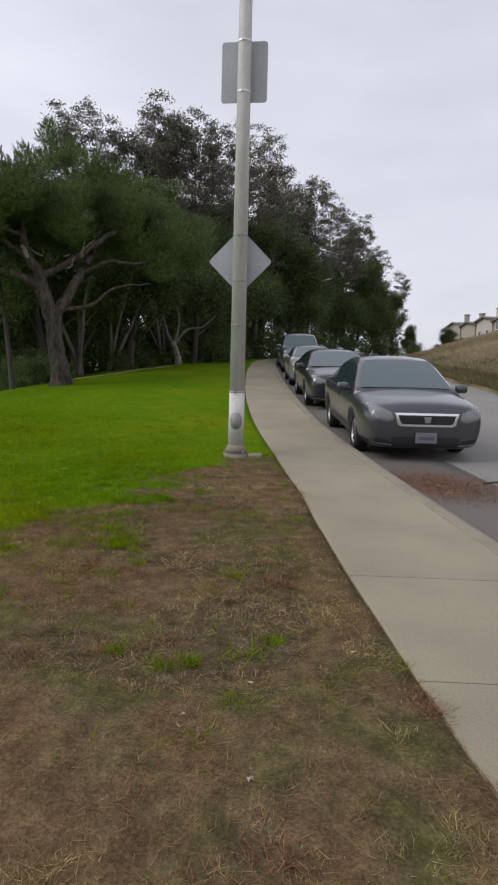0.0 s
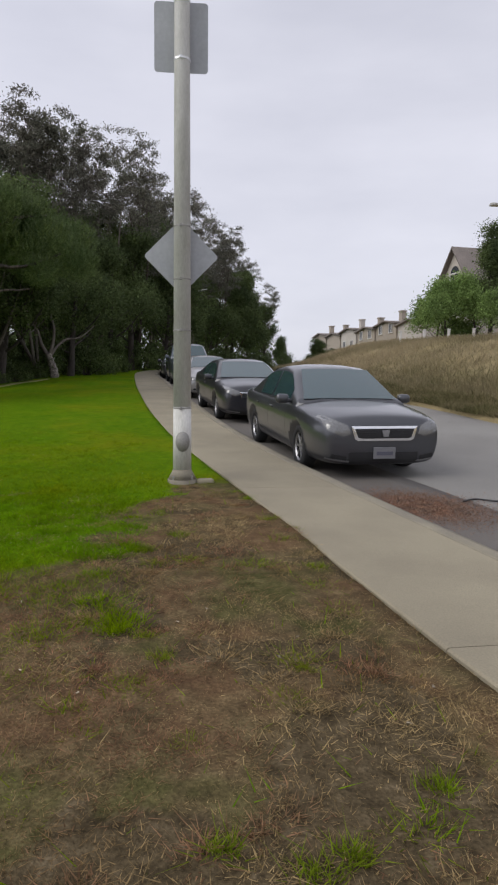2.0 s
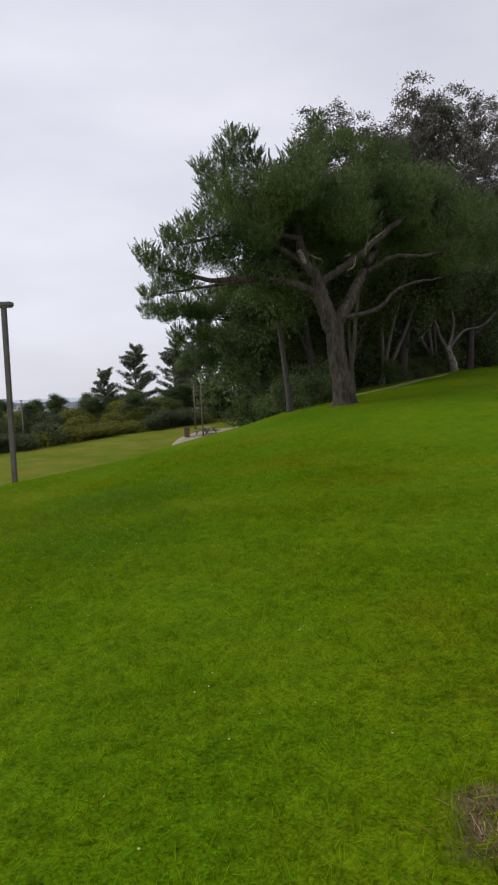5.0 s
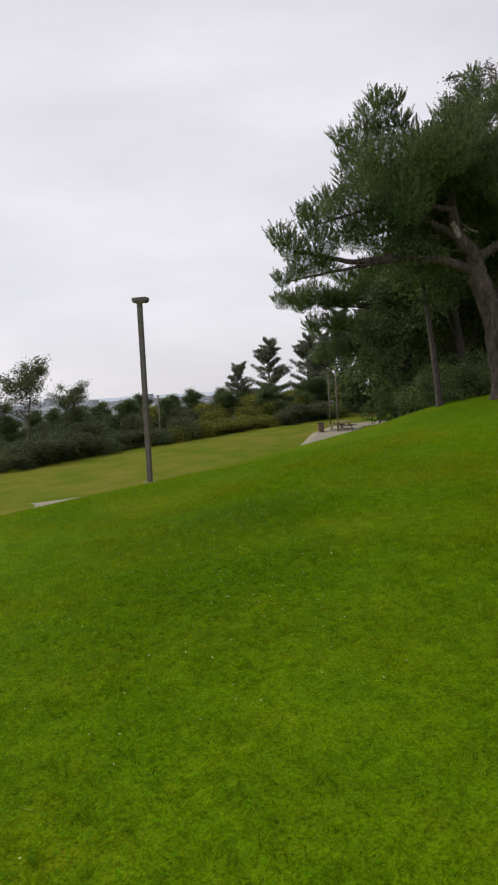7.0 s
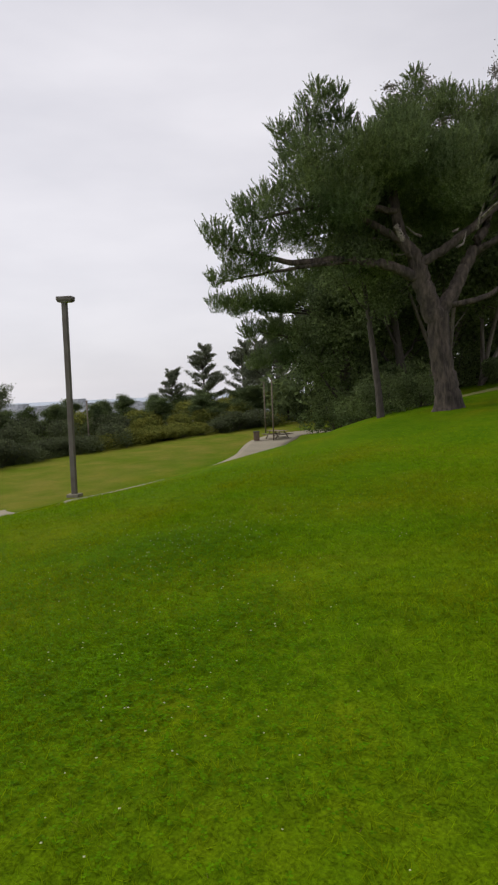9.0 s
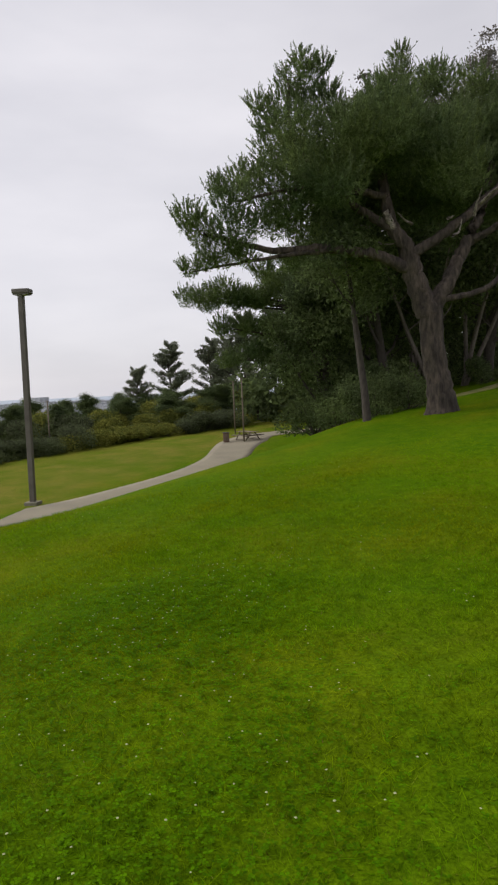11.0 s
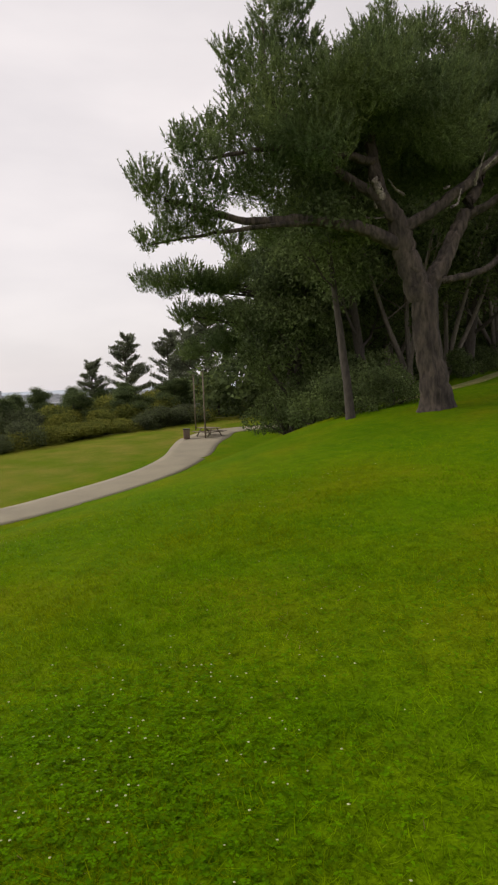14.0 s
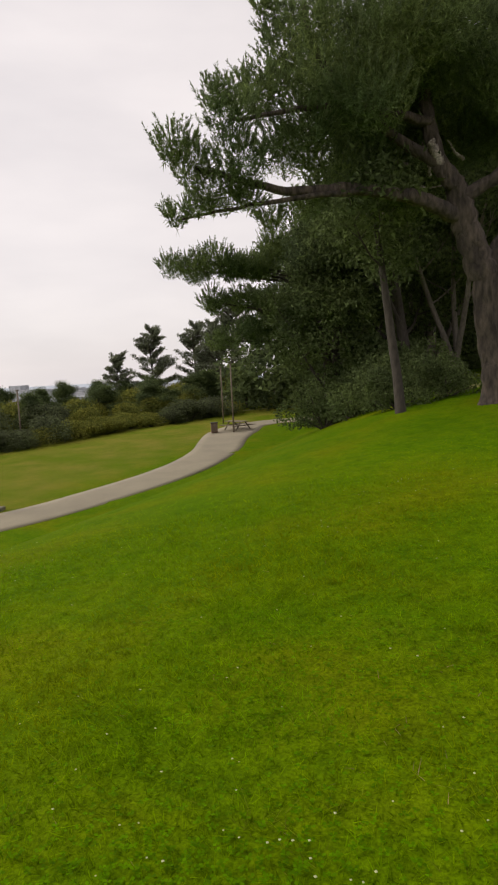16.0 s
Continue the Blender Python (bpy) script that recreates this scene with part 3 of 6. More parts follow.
bmesh.ops.scale(bm, vec=(0.98, 1, 1.45), space=Matrix.Translation((0, 0, -0.46)), verts=bm.verts)
part("hand_hole_cover", bm, M_DULL_BAND, pole, "dull grey oval cover plate", True)


def sign_plate(w, h, corner, turn):
    bm = bmesh.new()
    ring = []
    for sx, sz, a0 in ((1, 1, 0), (-1, 1, 90), (-1, -1, 180), (1, -1, 270)):
        for k in range(6):
            a = radians(a0 + 18 * k)
            ring.append(bm.verts.new((sx * (w / 2 - corner) + corner * math.cos(a), 0, sz * (h / 2 - corner) + corner * math.sin(a))))
    face = bm.faces.new(ring)
    ext = bmesh.ops.extrude_face_region(bm, geom=[face])["geom"]
    bmesh.ops.translate(bm, vec=(0, 0.004, 0), verts=[g for g in ext if isinstance(g, bmesh.types.BMVert)])
    bmesh.ops.rotate(bm, matrix=Matrix.Rotation(radians(turn), 3, "Y"), verts=bm.verts)
    return bm


def band(z, r):
    bm = bmesh.new()
    cylinder(bm, (0, 0, z - (0.011 if z > 4 else 0.007)), (0, 0, z + (0.011 if z > 4 else 0.007)), r, r, 20)
    box(bm, -0.02, -r, z, 0.03, 0.022, 0.03, 0.004)
    return bm


for name, w, h, z, turn, label in (("rectangular_sign", 0.605, 0.76, 5.02, 0, "rounded rectangular sign plate seen from its bare back"),
                                   ("diamond_sign", 0.615, 0.615, 2.60, 45, "diamond sign plate seen from its bare back")):
    s = part(name, sign_plate(w, h, 0.04, turn), M_SIGN, pole, label)
    s.location, s.rotation_euler = (-0.005, 0.118, z), (0, 0, radians(-4))
    bm = bmesh.new()
    box(bm, 0, 0.094, z, 0.05, 0.05, min(h, 0.7) * 0.9)
    part("bracket", bm, M_BAND, pole)
for z in (5.34, 4.72, 2.91, 2.32, 1.74, 0.85):
    bright = z > 4
    part("steel_band", band(z, 0.111 - 0.0036 * z), M_BAND if bright else M_DULL_BAND, pole, "bright steel strap" if bright else "")
bm = bmesh.new()
box(bm, 0, 0, 0, 0.2, 0.12, 0.1, 0.03)
pad = part("pole_footing", bm, M_CONCRETE, None)
tagged(pad, "rough pale concrete footing set in turf beside the pole", "footing")
pad.matrix_world = pose(PX + 0.27, PY - 0.05, pz - 0.03, 0, 0, 6)

# ---- lamp by the footpath ----
LX, LY = -23.15, 24.5
lz = float(lie(LX, LY))
lamp = thing("street_lamp", pose(LX, LY, lz, 0, 0.85, 20), "tall dark square park lamp with a flat box head, unlit", "lamp")
bm = bmesh.new()
box(bm, 0, 0, 3.95, 0.20, 0.20, 7.9, 0.02)
part("post", bm, M_LAMPPOST, lamp)
bm = bmesh.new()
box(bm, 0.05, 0, 7.98, 0.66, 0.42, 0.18, 0.04)
box(bm, 0.05, 0, 7.88, 0.58, 0.36, 0.06, 0.01)
part("lamp_head", bm, M_LAMPPOST, lamp)
bm = bmesh.new()
box(bm, 0.05, 0, 7.845, 0.44, 0.28, 0.02)
part("lens", bm, M_LENS, lamp, "frosted flat lens")
bm = bmesh.new()
box(bm, 0, 0, 0.04, 0.5, 0.5, 0.18, 0.02)
part("footing", bm, M_KERB, lamp, "square concrete footing")


# ---- picnic corner ----
def picnic_table(m):
    t = thing("picnic_table", m, "weathered timber picnic table with fixed benches on paving", "table")
    for x in (-0.28, 0, 0.28):
        bm = bmesh.new()
        part("top_board", box(bm, x, 0, 0.74, 0.26, 1.9, 0.045, 0.008), M_WOOD, t)
    for s in (-1, 1):
        bm = bmesh.new()
        part("bench_board", box(bm, s * 0.72, 0, 0.44, 0.28, 1.9, 0.045, 0.008), M_WOOD, t)
        bm = bmesh.new()
        box(bm, 0, s * 0.65, 0.40, 1.6, 0.06, 0.09)
        cylinder(bm, (-0.62, s * 0.65, 0), (-0.2, s * 0.65, 0.72), 0.05, 0.05, 6)
        cylinder(bm, (0.62, s * 0.65, 0), (0.2, s * 0.65, 0.72), 0.05, 0.05, 6)
        part("trestle", bm, M_WOOD, t)
    return t


def ground_pose(x, y, turn=0, dz=0.0):
    return pose(x, y, float(lie(x, y)) + dz, 0, 0, turn)


low_table = picnic_table(ground_pose(-23.3, 43.2, 62, 0.02))
low_table.scale = (0.85, 0.85, 0.68)
bin_ = thing("litter_bin", ground_pose(-24.2, 42.0, 30, 0.045), "squat red-brown slatted litter bin on the footpath", "bin")
bm = bmesh.new()
box(bm, 0, 0, 0.27, 0.38, 0.38, 0.54, 0.03)
part("bin_body", bm, M_BRICKISH, bin_)
for k in range(-2, 3):
    bm = bmesh.new()
    part("slat", box(bm, k * 0.075, -0.20, 0.28, 0.052, 0.022, 0.46, 0.004), M_WOOD, bin_)
bm = bmesh.new()
part("rim", box(bm, 0, 0, 0.56, 0.43, 0.43, 0.05, 0.015), M_BLACK, bin_)
for x, y, h in ((-25.8, 46.3, 3.6), (-23.1, 42.3, 3.9), (-34.5, 37.5, 3.2)):
    p = thing("wooden_post", ground_pose(x, y), "slim tall grey timber post in the lawn", "post", "posts by the table")
    bm = bmesh.new()
    cylinder(bm, (0, 0, -0.2), (0, 0, h), 0.05, 0.042, 10)
    part("shaft", bm, M_WOOD, p, smooth=True)
    bm = bmesh.new()
    part("cap", box(bm, 0, 0, h + 0.03, 0.15, 0.15, 0.06, 0.01), M_WOOD, p)


# ---- trees ----
def limb_pieces(rng, start, way, length, radius, depth, ends, lift=0.12, wander=0.22, kids=(3, 5), spread=0.75):
    """Grows a limb and its branches; gives the tubes, and puts the places for leaves into ends."""
    steps = 6 if depth > 1 else 4
    p, d = np.array(start, float), np.array(way, float) / np.linalg.norm(way)
    line = [p.copy()]
    for k in range(steps):
        d = d + rng.normal(0, wander, 3) / 2 + np.array([0, 0, lift])
        d /= np.linalg.norm(d)
        p = p + d * length / steps
        line.append(p.copy())
    line = np.array(line)
    pieces = [tube(line, np.linspace(radius, radius * (0.45 if depth else 0.2), steps + 1), (4, 5, 8)[min(depth, 2)])]
    if depth == 0:
        ends.extend(line[2:])
        return pieces
    for _ in range(rng.integers(*kids)):
        k = rng.integers(steps // 2, steps + 1)
        side = unit(rng, 1)[0]
        side[2] = abs(side[2]) * 0.5
        pieces += limb_pieces(rng, line[k], d * (1 - spread) + side * spread, length * rng.uniform(0.45, 0.7), radius * 0.45, depth - 1, ends, lift, wander, kids, spread)
    pieces += limb_pieces(rng, line[-1], d, length * 0.6, radius * 0.45, depth - 1, ends, lift, wander, kids, spread)
    return pieces


def make_tree(name, seed, height, clear, spread, bark, leaf, label, category="tree", stems=1, leaves=9000, leaf_size=0.16, clump=0.55,
              long=1.8, droop=0.3, flat=0.8, group="", lean=0.05, trunk=0.018, limbs=9, up=(0.25, 0.8), forks=1, fall=0.55, lift=0.12, sides=4, tufts=False):
    """A tree with a tapering trunk, limbs that fork twice and leaves in clumps round the twigs' ends; its foot is at the origin."""
    rng = np.random.default_rng(seed)
    t = thing(name, Matrix.Identity(4), label, category, group)
    wood, ends = [], []
    trunks = []
    for s in range(stems):
        off = rng.normal(0, 0.25 * (stems > 1), 2)
        line, p, d = [], np.array([off[0], off[1], -0.3]), np.array([rng.normal(0, lean), rng.normal(0, lean), 1.0])
        n = 10
        for k in range(n + 1):
            line.append(p.copy())
            d = d + np.array([*rng.normal(0, 0.05, 2), 0])
            p = p + d / np.linalg.norm(d) * height * 0.9 / n
        line = np.array(line)
        r = height * trunk / (1 if stems == 1 else 1.4)
        radii = r * np.array([1.35, 1.05, 0.95, 0.9, 0.82, 0.72, 0.62, 0.5, 0.38, 0.26, 0.12])
        trunks.append(tube(line, radii, 10))
        for q in np.linspace(clear, 0.98, limbs):
            at = np.array([np.interp(q * n, np.arange(n + 1), line[:, c]) for c in range(3)])
            a = rng.uniform(0, 2 * np.pi)
            reach = spread * (1.0 - fall * max(0, (q - clear) / (1 - clear)) ** 1.5) * rng.uniform(0.7, 1.15)
            way = np.array([math.cos(a), math.sin(a), rng.uniform(*up)])
            wood += limb_pieces(rng, at, way, reach * 0.62, r * 0.38 * (1.2 - q), forks, ends, lift, kids=(2, 4))
        ends.extend([line[-1]] * 3)
    v, f = joined(trunks)
    under("trunk", mesh_of("trunk", v, f, bark, True), t)
    v, f = joined(wood)
    tagged(under("branchwork", mesh_of("branchwork", v, f, bark, True), t), kind="stuff")
    ends = np.array(ends[2::3] if tufts else ends)
    pick = ends[rng.integers(0, len(ends), leaves)]
    at = pick + rng.normal(0, clump / 2, (leaves, 3)) * np.array([1, 1, flat])
    v, f = leaf_quads(rng, at, leaf_size, long, droop, sides)
    me = mesh_of("crown", v, f, leaf)
    under("crown", me, t)
    return t


def shrub(seed, w, d, h, leaf, label, leaves=5000, leaf_size=0.09, category="shrub", lobes=9, group=""):
    """A shrub of leafy lobes over short stems; its foot is at the origin."""
    rng = np.random.default_rng(seed)
    t = thing("shrub", Matrix.Identity(4), label, category, group)
    c = np.stack([rng.uniform(-0.38, 0.38, lobes) * w, rng.uniform(-0.38, 0.38, lobes) * d, rng.uniform(0.15, 0.72, lobes) * h], -1)
    r = rng.uniform(0.22, 0.36, lobes)
    which = rng.integers(0, lobes, leaves)
    u = unit(rng, leaves) * rng.uniform(0.55, 1.12, leaves)[:, None] ** 0.6
    at = c[which] + u * r[which][:, None] * np.array([w, d, h])
    at = at[at[:, 2] > 0.02]
    v, f = leaf_quads(rng, at, leaf_size, 1.6, -0.2)
    me = mesh_of("foliage", v, f, leaf)
    under("foliage", me, t)
    wood = [tube(spline([(0, 0, -0.1), q * 0.5, q], 4), np.linspace(0.05, 0.015, 9), 5) for q in c]
    v, f = joined(wood)
    tagged(under("branchwork", mesh_of("branchwork", v, f, M_BARK_DARK, True), t), kind="stuff")
    return t


def place(ob, x, y, scale=1.0, turn=0.0, sz=1.0, dz=0.0):
    ob.scale = (scale, scale, scale * sz)
    ob.matrix_basis = ground_pose(x, y, turn, dz) @ Matrix.Diagonal((scale, scale, scale * sz, 1))
    return ob


def repeat(ob, x, y, scale=1.0, turn=0.0, sz=1.0, dz=0.0):
    c = copy_thing(ob, ground_pose(x, y, turn, dz))
    c.scale = (scale, scale, scale * sz)
    return c


# the great spreading pine: bole, two stems, boughs, and pads of needled shoots
def great_pine():
    rng = np.random.default_rng(7)
    base = Vector((-7.47, 21.5, float(lie(-7.47, 21.5))))
    t = thing("pine_tree", Matrix.Translation(base), "great spreading pine with a forked bole and shaggy needles", "tree")
    z0 = base.z + float(dip(21.5))
    o = np.array((base.x, base.y, z0))

    def run(name, pts, r0, r1, mat, label="", sides=18, rough=0.06):
        line = spline(np.array(pts) - o, 7)
        line[1:-1] += rng.normal(0, rough * 0.25, (len(line) - 2, 3))
        rad = np.linspace(r0, r1, len(line))
        if name == "bole":
            rad = rad * (1 + 1.1 * np.exp(-np.linspace(0, 6, len(line))))
        v, f = tube(line, rad, sides)
        ridge = 1 + 0.11 * rng.normal(0, 1, (1, sides, 1)) + 0.025 * rng.normal(0, 1, (len(line), sides, 1))
        v = (line[:, None] + (v.reshape(len(line), sides, 3) - line[:, None]) * ridge).reshape(-1, 3)
        under(name, mesh_of(name, v, f, mat, True), t, label)

    run("bole", [(-7.47, 21.5, z0 - 0.3), (-7.5, 21.5, z0 + 0.5), (-7.62, 21.45, z0 + 1.3), (-7.68, 21.4, 3.75)], 0.24, 0.235, M_BARK, "thick ridged grey-brown bole")
    run("stem", [(-7.70, 21.4, 3.6), (-7.95, 21.3, 4.4), (-8.13, 21.22, 5.09), (-8.4, 21.05, 5.6), (-8.6, 21.2, 6.6), (-8.7, 21.5, 8.0)], 0.24, 0.06, M_BARK)
    run("stem", [(-7.66, 21.45, 3.6), (-7.3, 21.8, 4.4), (-6.99, 22.15, 5.15), (-6.68, 22.57, 6.01), (-6.5, 23.2, 7.2), (-6.4, 24.2, 8.4)], 0.20, 0.06, M_BARK)
    for pts, r in (([(-8.0, 21.3, 4.55), (-8.86, 20.7, 4.95), (-9.7, 20.0, 5.05), (-10.7, 19.3, 5.05), (-11.8, 18.6, 5.4)], 0.15),
                   ([(-8.1, 21.2, 4.9), (-7.3, 21.6, 5.4), (-6.2, 22.6, 6.5), (-5.3, 23.9, 7.4), (-4.6, 26, 8.0)], 0.13),
                   ([(-6.95, 22.2, 5.2), (-6.1, 22.4, 5.6), (-5.0, 23.2, 5.7), (-4.0, 24.5, 6.4)], 0.09),
                   ([(-9.4, 20.2, 5.02), (-10.6, 19.2, 4.85), (-12.1, 18.6, 4.65)], 0.055),
                   ([(-8.3, 21.1, 5.4), (-9.3, 20.5, 6.2), (-10.2, 20.0, 7.4), (-10.4, 20.2, 8.8)], 0.11),
                   ([(-8.5, 21.1, 6.2), (-9.7, 19.8, 6.3), (-10.9, 18.1, 5.8)], 0.08),
                   ([(-8.6, 21.3, 6.8), (-9.8, 22.6, 8.6), (-10.3, 23.6, 9.8)], 0.09),
                   ([(-6.6, 22.8, 6.4), (-7.4, 24.6, 8.4), (-8.0, 26, 10.2)], 0.09),
                   ([(-7.6, 21.5, 3.9), (-6.6, 22.0, 4.1), (-5.9, 22.5, 4.75), (-4.8, 23.2, 5.0)], 0.08)):
        run("bough", pts, r, r * 0.3, M_BARK, sides=8, rough=0.05)
    for k in range(9):
        a = np.array((-8.35, 21.05, 5.45)) + rng.normal(0, 0.35, 3) * np.array([2.6, 1, 0.6])
        b = a + rng.normal(0, 0.35, 3) + np.array([0, -0.3, 0.15])
        run("dead_branch", [a, (a + b) / 2 + rng.normal(0, 0.06, 3), b], 0.035, 0.01, M_DEADWOOD, "bare broken grey branch", 5, 0.02)
    run("broken_stub", [(-8.3, 21.08, 5.4), (-8.42, 20.95, 5.62), (-8.5, 20.85, 5.82)], 0.11, 0.07, M_DEADWOOD, "pale snapped stub", 8, 0.03)

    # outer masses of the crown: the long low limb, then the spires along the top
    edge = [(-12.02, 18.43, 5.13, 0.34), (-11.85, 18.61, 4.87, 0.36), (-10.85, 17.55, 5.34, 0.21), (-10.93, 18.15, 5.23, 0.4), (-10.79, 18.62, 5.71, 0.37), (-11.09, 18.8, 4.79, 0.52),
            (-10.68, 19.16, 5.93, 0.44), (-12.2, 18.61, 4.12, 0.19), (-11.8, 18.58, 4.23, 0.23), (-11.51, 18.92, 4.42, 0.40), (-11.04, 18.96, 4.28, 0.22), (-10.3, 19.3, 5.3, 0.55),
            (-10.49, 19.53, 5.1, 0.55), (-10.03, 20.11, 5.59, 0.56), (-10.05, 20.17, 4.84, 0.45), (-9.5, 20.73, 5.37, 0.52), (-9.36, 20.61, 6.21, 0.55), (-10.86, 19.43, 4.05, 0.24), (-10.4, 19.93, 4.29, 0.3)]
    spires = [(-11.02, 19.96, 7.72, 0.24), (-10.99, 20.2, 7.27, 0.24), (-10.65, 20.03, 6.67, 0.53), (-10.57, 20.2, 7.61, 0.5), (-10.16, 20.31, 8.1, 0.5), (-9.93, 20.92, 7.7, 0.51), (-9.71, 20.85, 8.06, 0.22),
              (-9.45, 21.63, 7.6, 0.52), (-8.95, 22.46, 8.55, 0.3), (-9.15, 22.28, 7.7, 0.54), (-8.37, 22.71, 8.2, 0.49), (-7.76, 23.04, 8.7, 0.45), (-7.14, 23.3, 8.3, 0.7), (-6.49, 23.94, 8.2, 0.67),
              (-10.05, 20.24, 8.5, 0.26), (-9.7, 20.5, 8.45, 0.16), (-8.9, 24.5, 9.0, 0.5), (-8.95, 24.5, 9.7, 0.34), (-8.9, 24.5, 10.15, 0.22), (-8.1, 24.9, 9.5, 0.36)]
    back = [(-7.3, 23.7, 7.2, 1.1), (-6.3, 24.7, 7.0, 1.2), (-7.1, 24.2, 6.5, 1.2), (-5.4, 25.6, 6.9, 1.3), (-4.2, 26.4, 6.5, 1.2), (-8.3, 25.2, 7.6, 1.1), (-4.3, 24.2, 6.1, 0.8), (-4.5, 23.6, 5.0, 0.6), (-5.2, 23.8, 5.7, 0.7), (-5.0, 25.4, 5.4, 0.8), (-3.6, 25.4, 5.6, 0.8)]
    # the body of the crown, over the boughs
    body = []
    while len(body) < 44:
        u = rng.uniform(-1, 1, 3)
        if u @ u < 1:
            x, y = -8.0 + 3.1 * u[0] + 1.3 * u[1], 22.1 + 3.2 * u[0] - 1.3 * u[1]
            z = max(6.45 + 1.25 * u[2] + 0.25 * u[0], 5.25)
            body.append((x, y, z, rng.uniform(0.5, 0.8)))
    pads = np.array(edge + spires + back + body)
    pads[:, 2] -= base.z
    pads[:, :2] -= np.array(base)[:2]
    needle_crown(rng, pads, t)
    return t


def shoots(rng, root, way, length, k=44, needle=(0.045, 0.08), width=0.007):
    """Upright shoots, each a brush of fine needles round its axis."""
    n = len(root)
    s = rng.uniform(0.0, 1.0, (n, k))
    side = unit(rng, n * k).reshape(n, k, 3)
    out = side * 0.62 + way[:, None] * 0.75
    out /= np.linalg.norm(out, axis=2)[..., None]
    a = root[:, None] + way[:, None] * (s * length[:, None])[..., None]
    b = a + out * (rng.uniform(*needle, (n, k)) * (1.15 - 0.45 * s))[..., None]
    w = np.cross(out, unit(rng, n * k).reshape(n, k, 3))
    w = w / (np.linalg.norm(w, axis=2)[..., None] + 1e-9) * width
    return np.stack([a - w, a + w, b], 2).reshape(-1, 3)


def needle_crown(rng, pads, t, fill=4200, each=330):
    """Fills a pine's crown: dim needles inside each mass, and shoots that stand up from its surface."""
    deep = []
    for x, y, z, r in pads:
        n = int(fill * r * r)
        deep.append(np.array([x, y, z]) + unit(rng, n) * (r * 0.88 * rng.uniform(0, 1, n) ** 0.4)[:, None] * np.array([1, 1, 0.8]))
    v, f = leaf_quads(rng, np.concatenate(deep), 0.018, 6.5, -0.3, 3)
    under("inner_needles", mesh_of("inner_needles", v, f, M_NEEDLE), t)
    for mat, share, name, label in ((M_NEEDLE, 0.74, "crown", "dense dark green needles"), (M_NEEDLE_YOUNG, 0.26, "young_growth", "paler upright young shoots")):
        vs = []
        for x, y, z, r in pads:
            n = int(each * r * r * share + 16)
            u = unit(rng, n)
            low = u[:, 2] < -0.25
            u[low & (rng.random(n) < 0.6), 2] *= -1
            young = mat is M_NEEDLE_YOUNG
            if young:
                u[:, 2] = np.abs(u[:, 2])
            q = rng.uniform(0.9, 1.12, n) if young else rng.uniform(0.7, 1.02, n)
            root = np.array([x, y, z]) + u * (r * q)[:, None] * np.array([1, 1, 0.8])
            way = u * np.array([0.55, 0.55, 0.3]) + np.array([0, 0, 0.75]) + rng.normal(0, 0.17, (n, 3))
            way /= np.linalg.norm(way, axis=1)[:, None]
            vs.append(shoots(rng, root, way, rng.uniform(0.12, 0.3, n) * (1.15 if young else 1.0)))
        v = np.concatenate(vs)
        under(name, mesh_of(name, v, np.arange(len(v)).reshape(-1, 3), mat), t, label)


great_pine()


def lower_pine(x, y):
    """A younger pine behind the great one, whose long limbs reach out over the slope in shelves."""
    rng = np.random.default_rng(17)
    foot = ground_pose(x, y)
    t = thing("pine_tree", foot, "younger pine with long shelving limbs behind the great pine", "tree")
    o = np.array(foot.translation)
    stem = spline([(0, 0, -0.3), (-0.1, 0.1, 2.2), (-0.35, 0.0, 4.2), (-0.3, -0.2, 6.3)], 8)
    v, f = tube(stem, np.linspace(0.2, 0.05, len(stem)), 10)
    under("trunk", mesh_of("trunk", v, f, M_BARK_DARK, True), t)
    pads = []
    for tip, size in (((-16.0, 25.95, 4.6), 0.55), ((-15.5, 26.2, 4.75), 0.62), ((-15.1, 26.5, 4.6), 0.5), ((-15.9, 26.8, 3.75), 0.42), ((-15.2, 27.4, 3.7), 0.5), ((-14.6, 27.0, 4.6), 0.5), ((-15.9, 27.8, 2.6), 0.45),
                      ((-15.0, 28.2, 2.9), 0.5), ((-14.3, 28.0, 3.6), 0.6), ((-14.0, 27.6, 5.2), 0.6), ((-13.2, 28.2, 5.8), 0.7), ((-12.4, 29.0, 5.6), 0.7), ((-13.6, 28.6, 2.4), 0.5)):
        tip = np.array(tip) - o
        at = stem[np.argmin(np.abs(stem[:, 2] - max(tip[2] - 0.4, 0.8)))]
        v, f = tube(spline([at, (at + tip) / 2 + rng.normal(0, 0.12, 3), tip], 5), np.linspace(0.06, 0.015, 11), 6)
        under("bough", mesh_of("bough", v, f, M_BARK_DARK, True), t)
        pads.append((*tip, size))
        pads.append((*(tip + rng.normal(0, 0.3, 3) * np.array([1, 1, 0.35])), size * 0.75))
        pads.append((*(tip + (at - tip) * rng.uniform(0.15, 0.4)), size * 0.7))
    needle_crown(rng, np.array(pads), t, 3600, 300)


lower_pine(-13.0, 29.0)

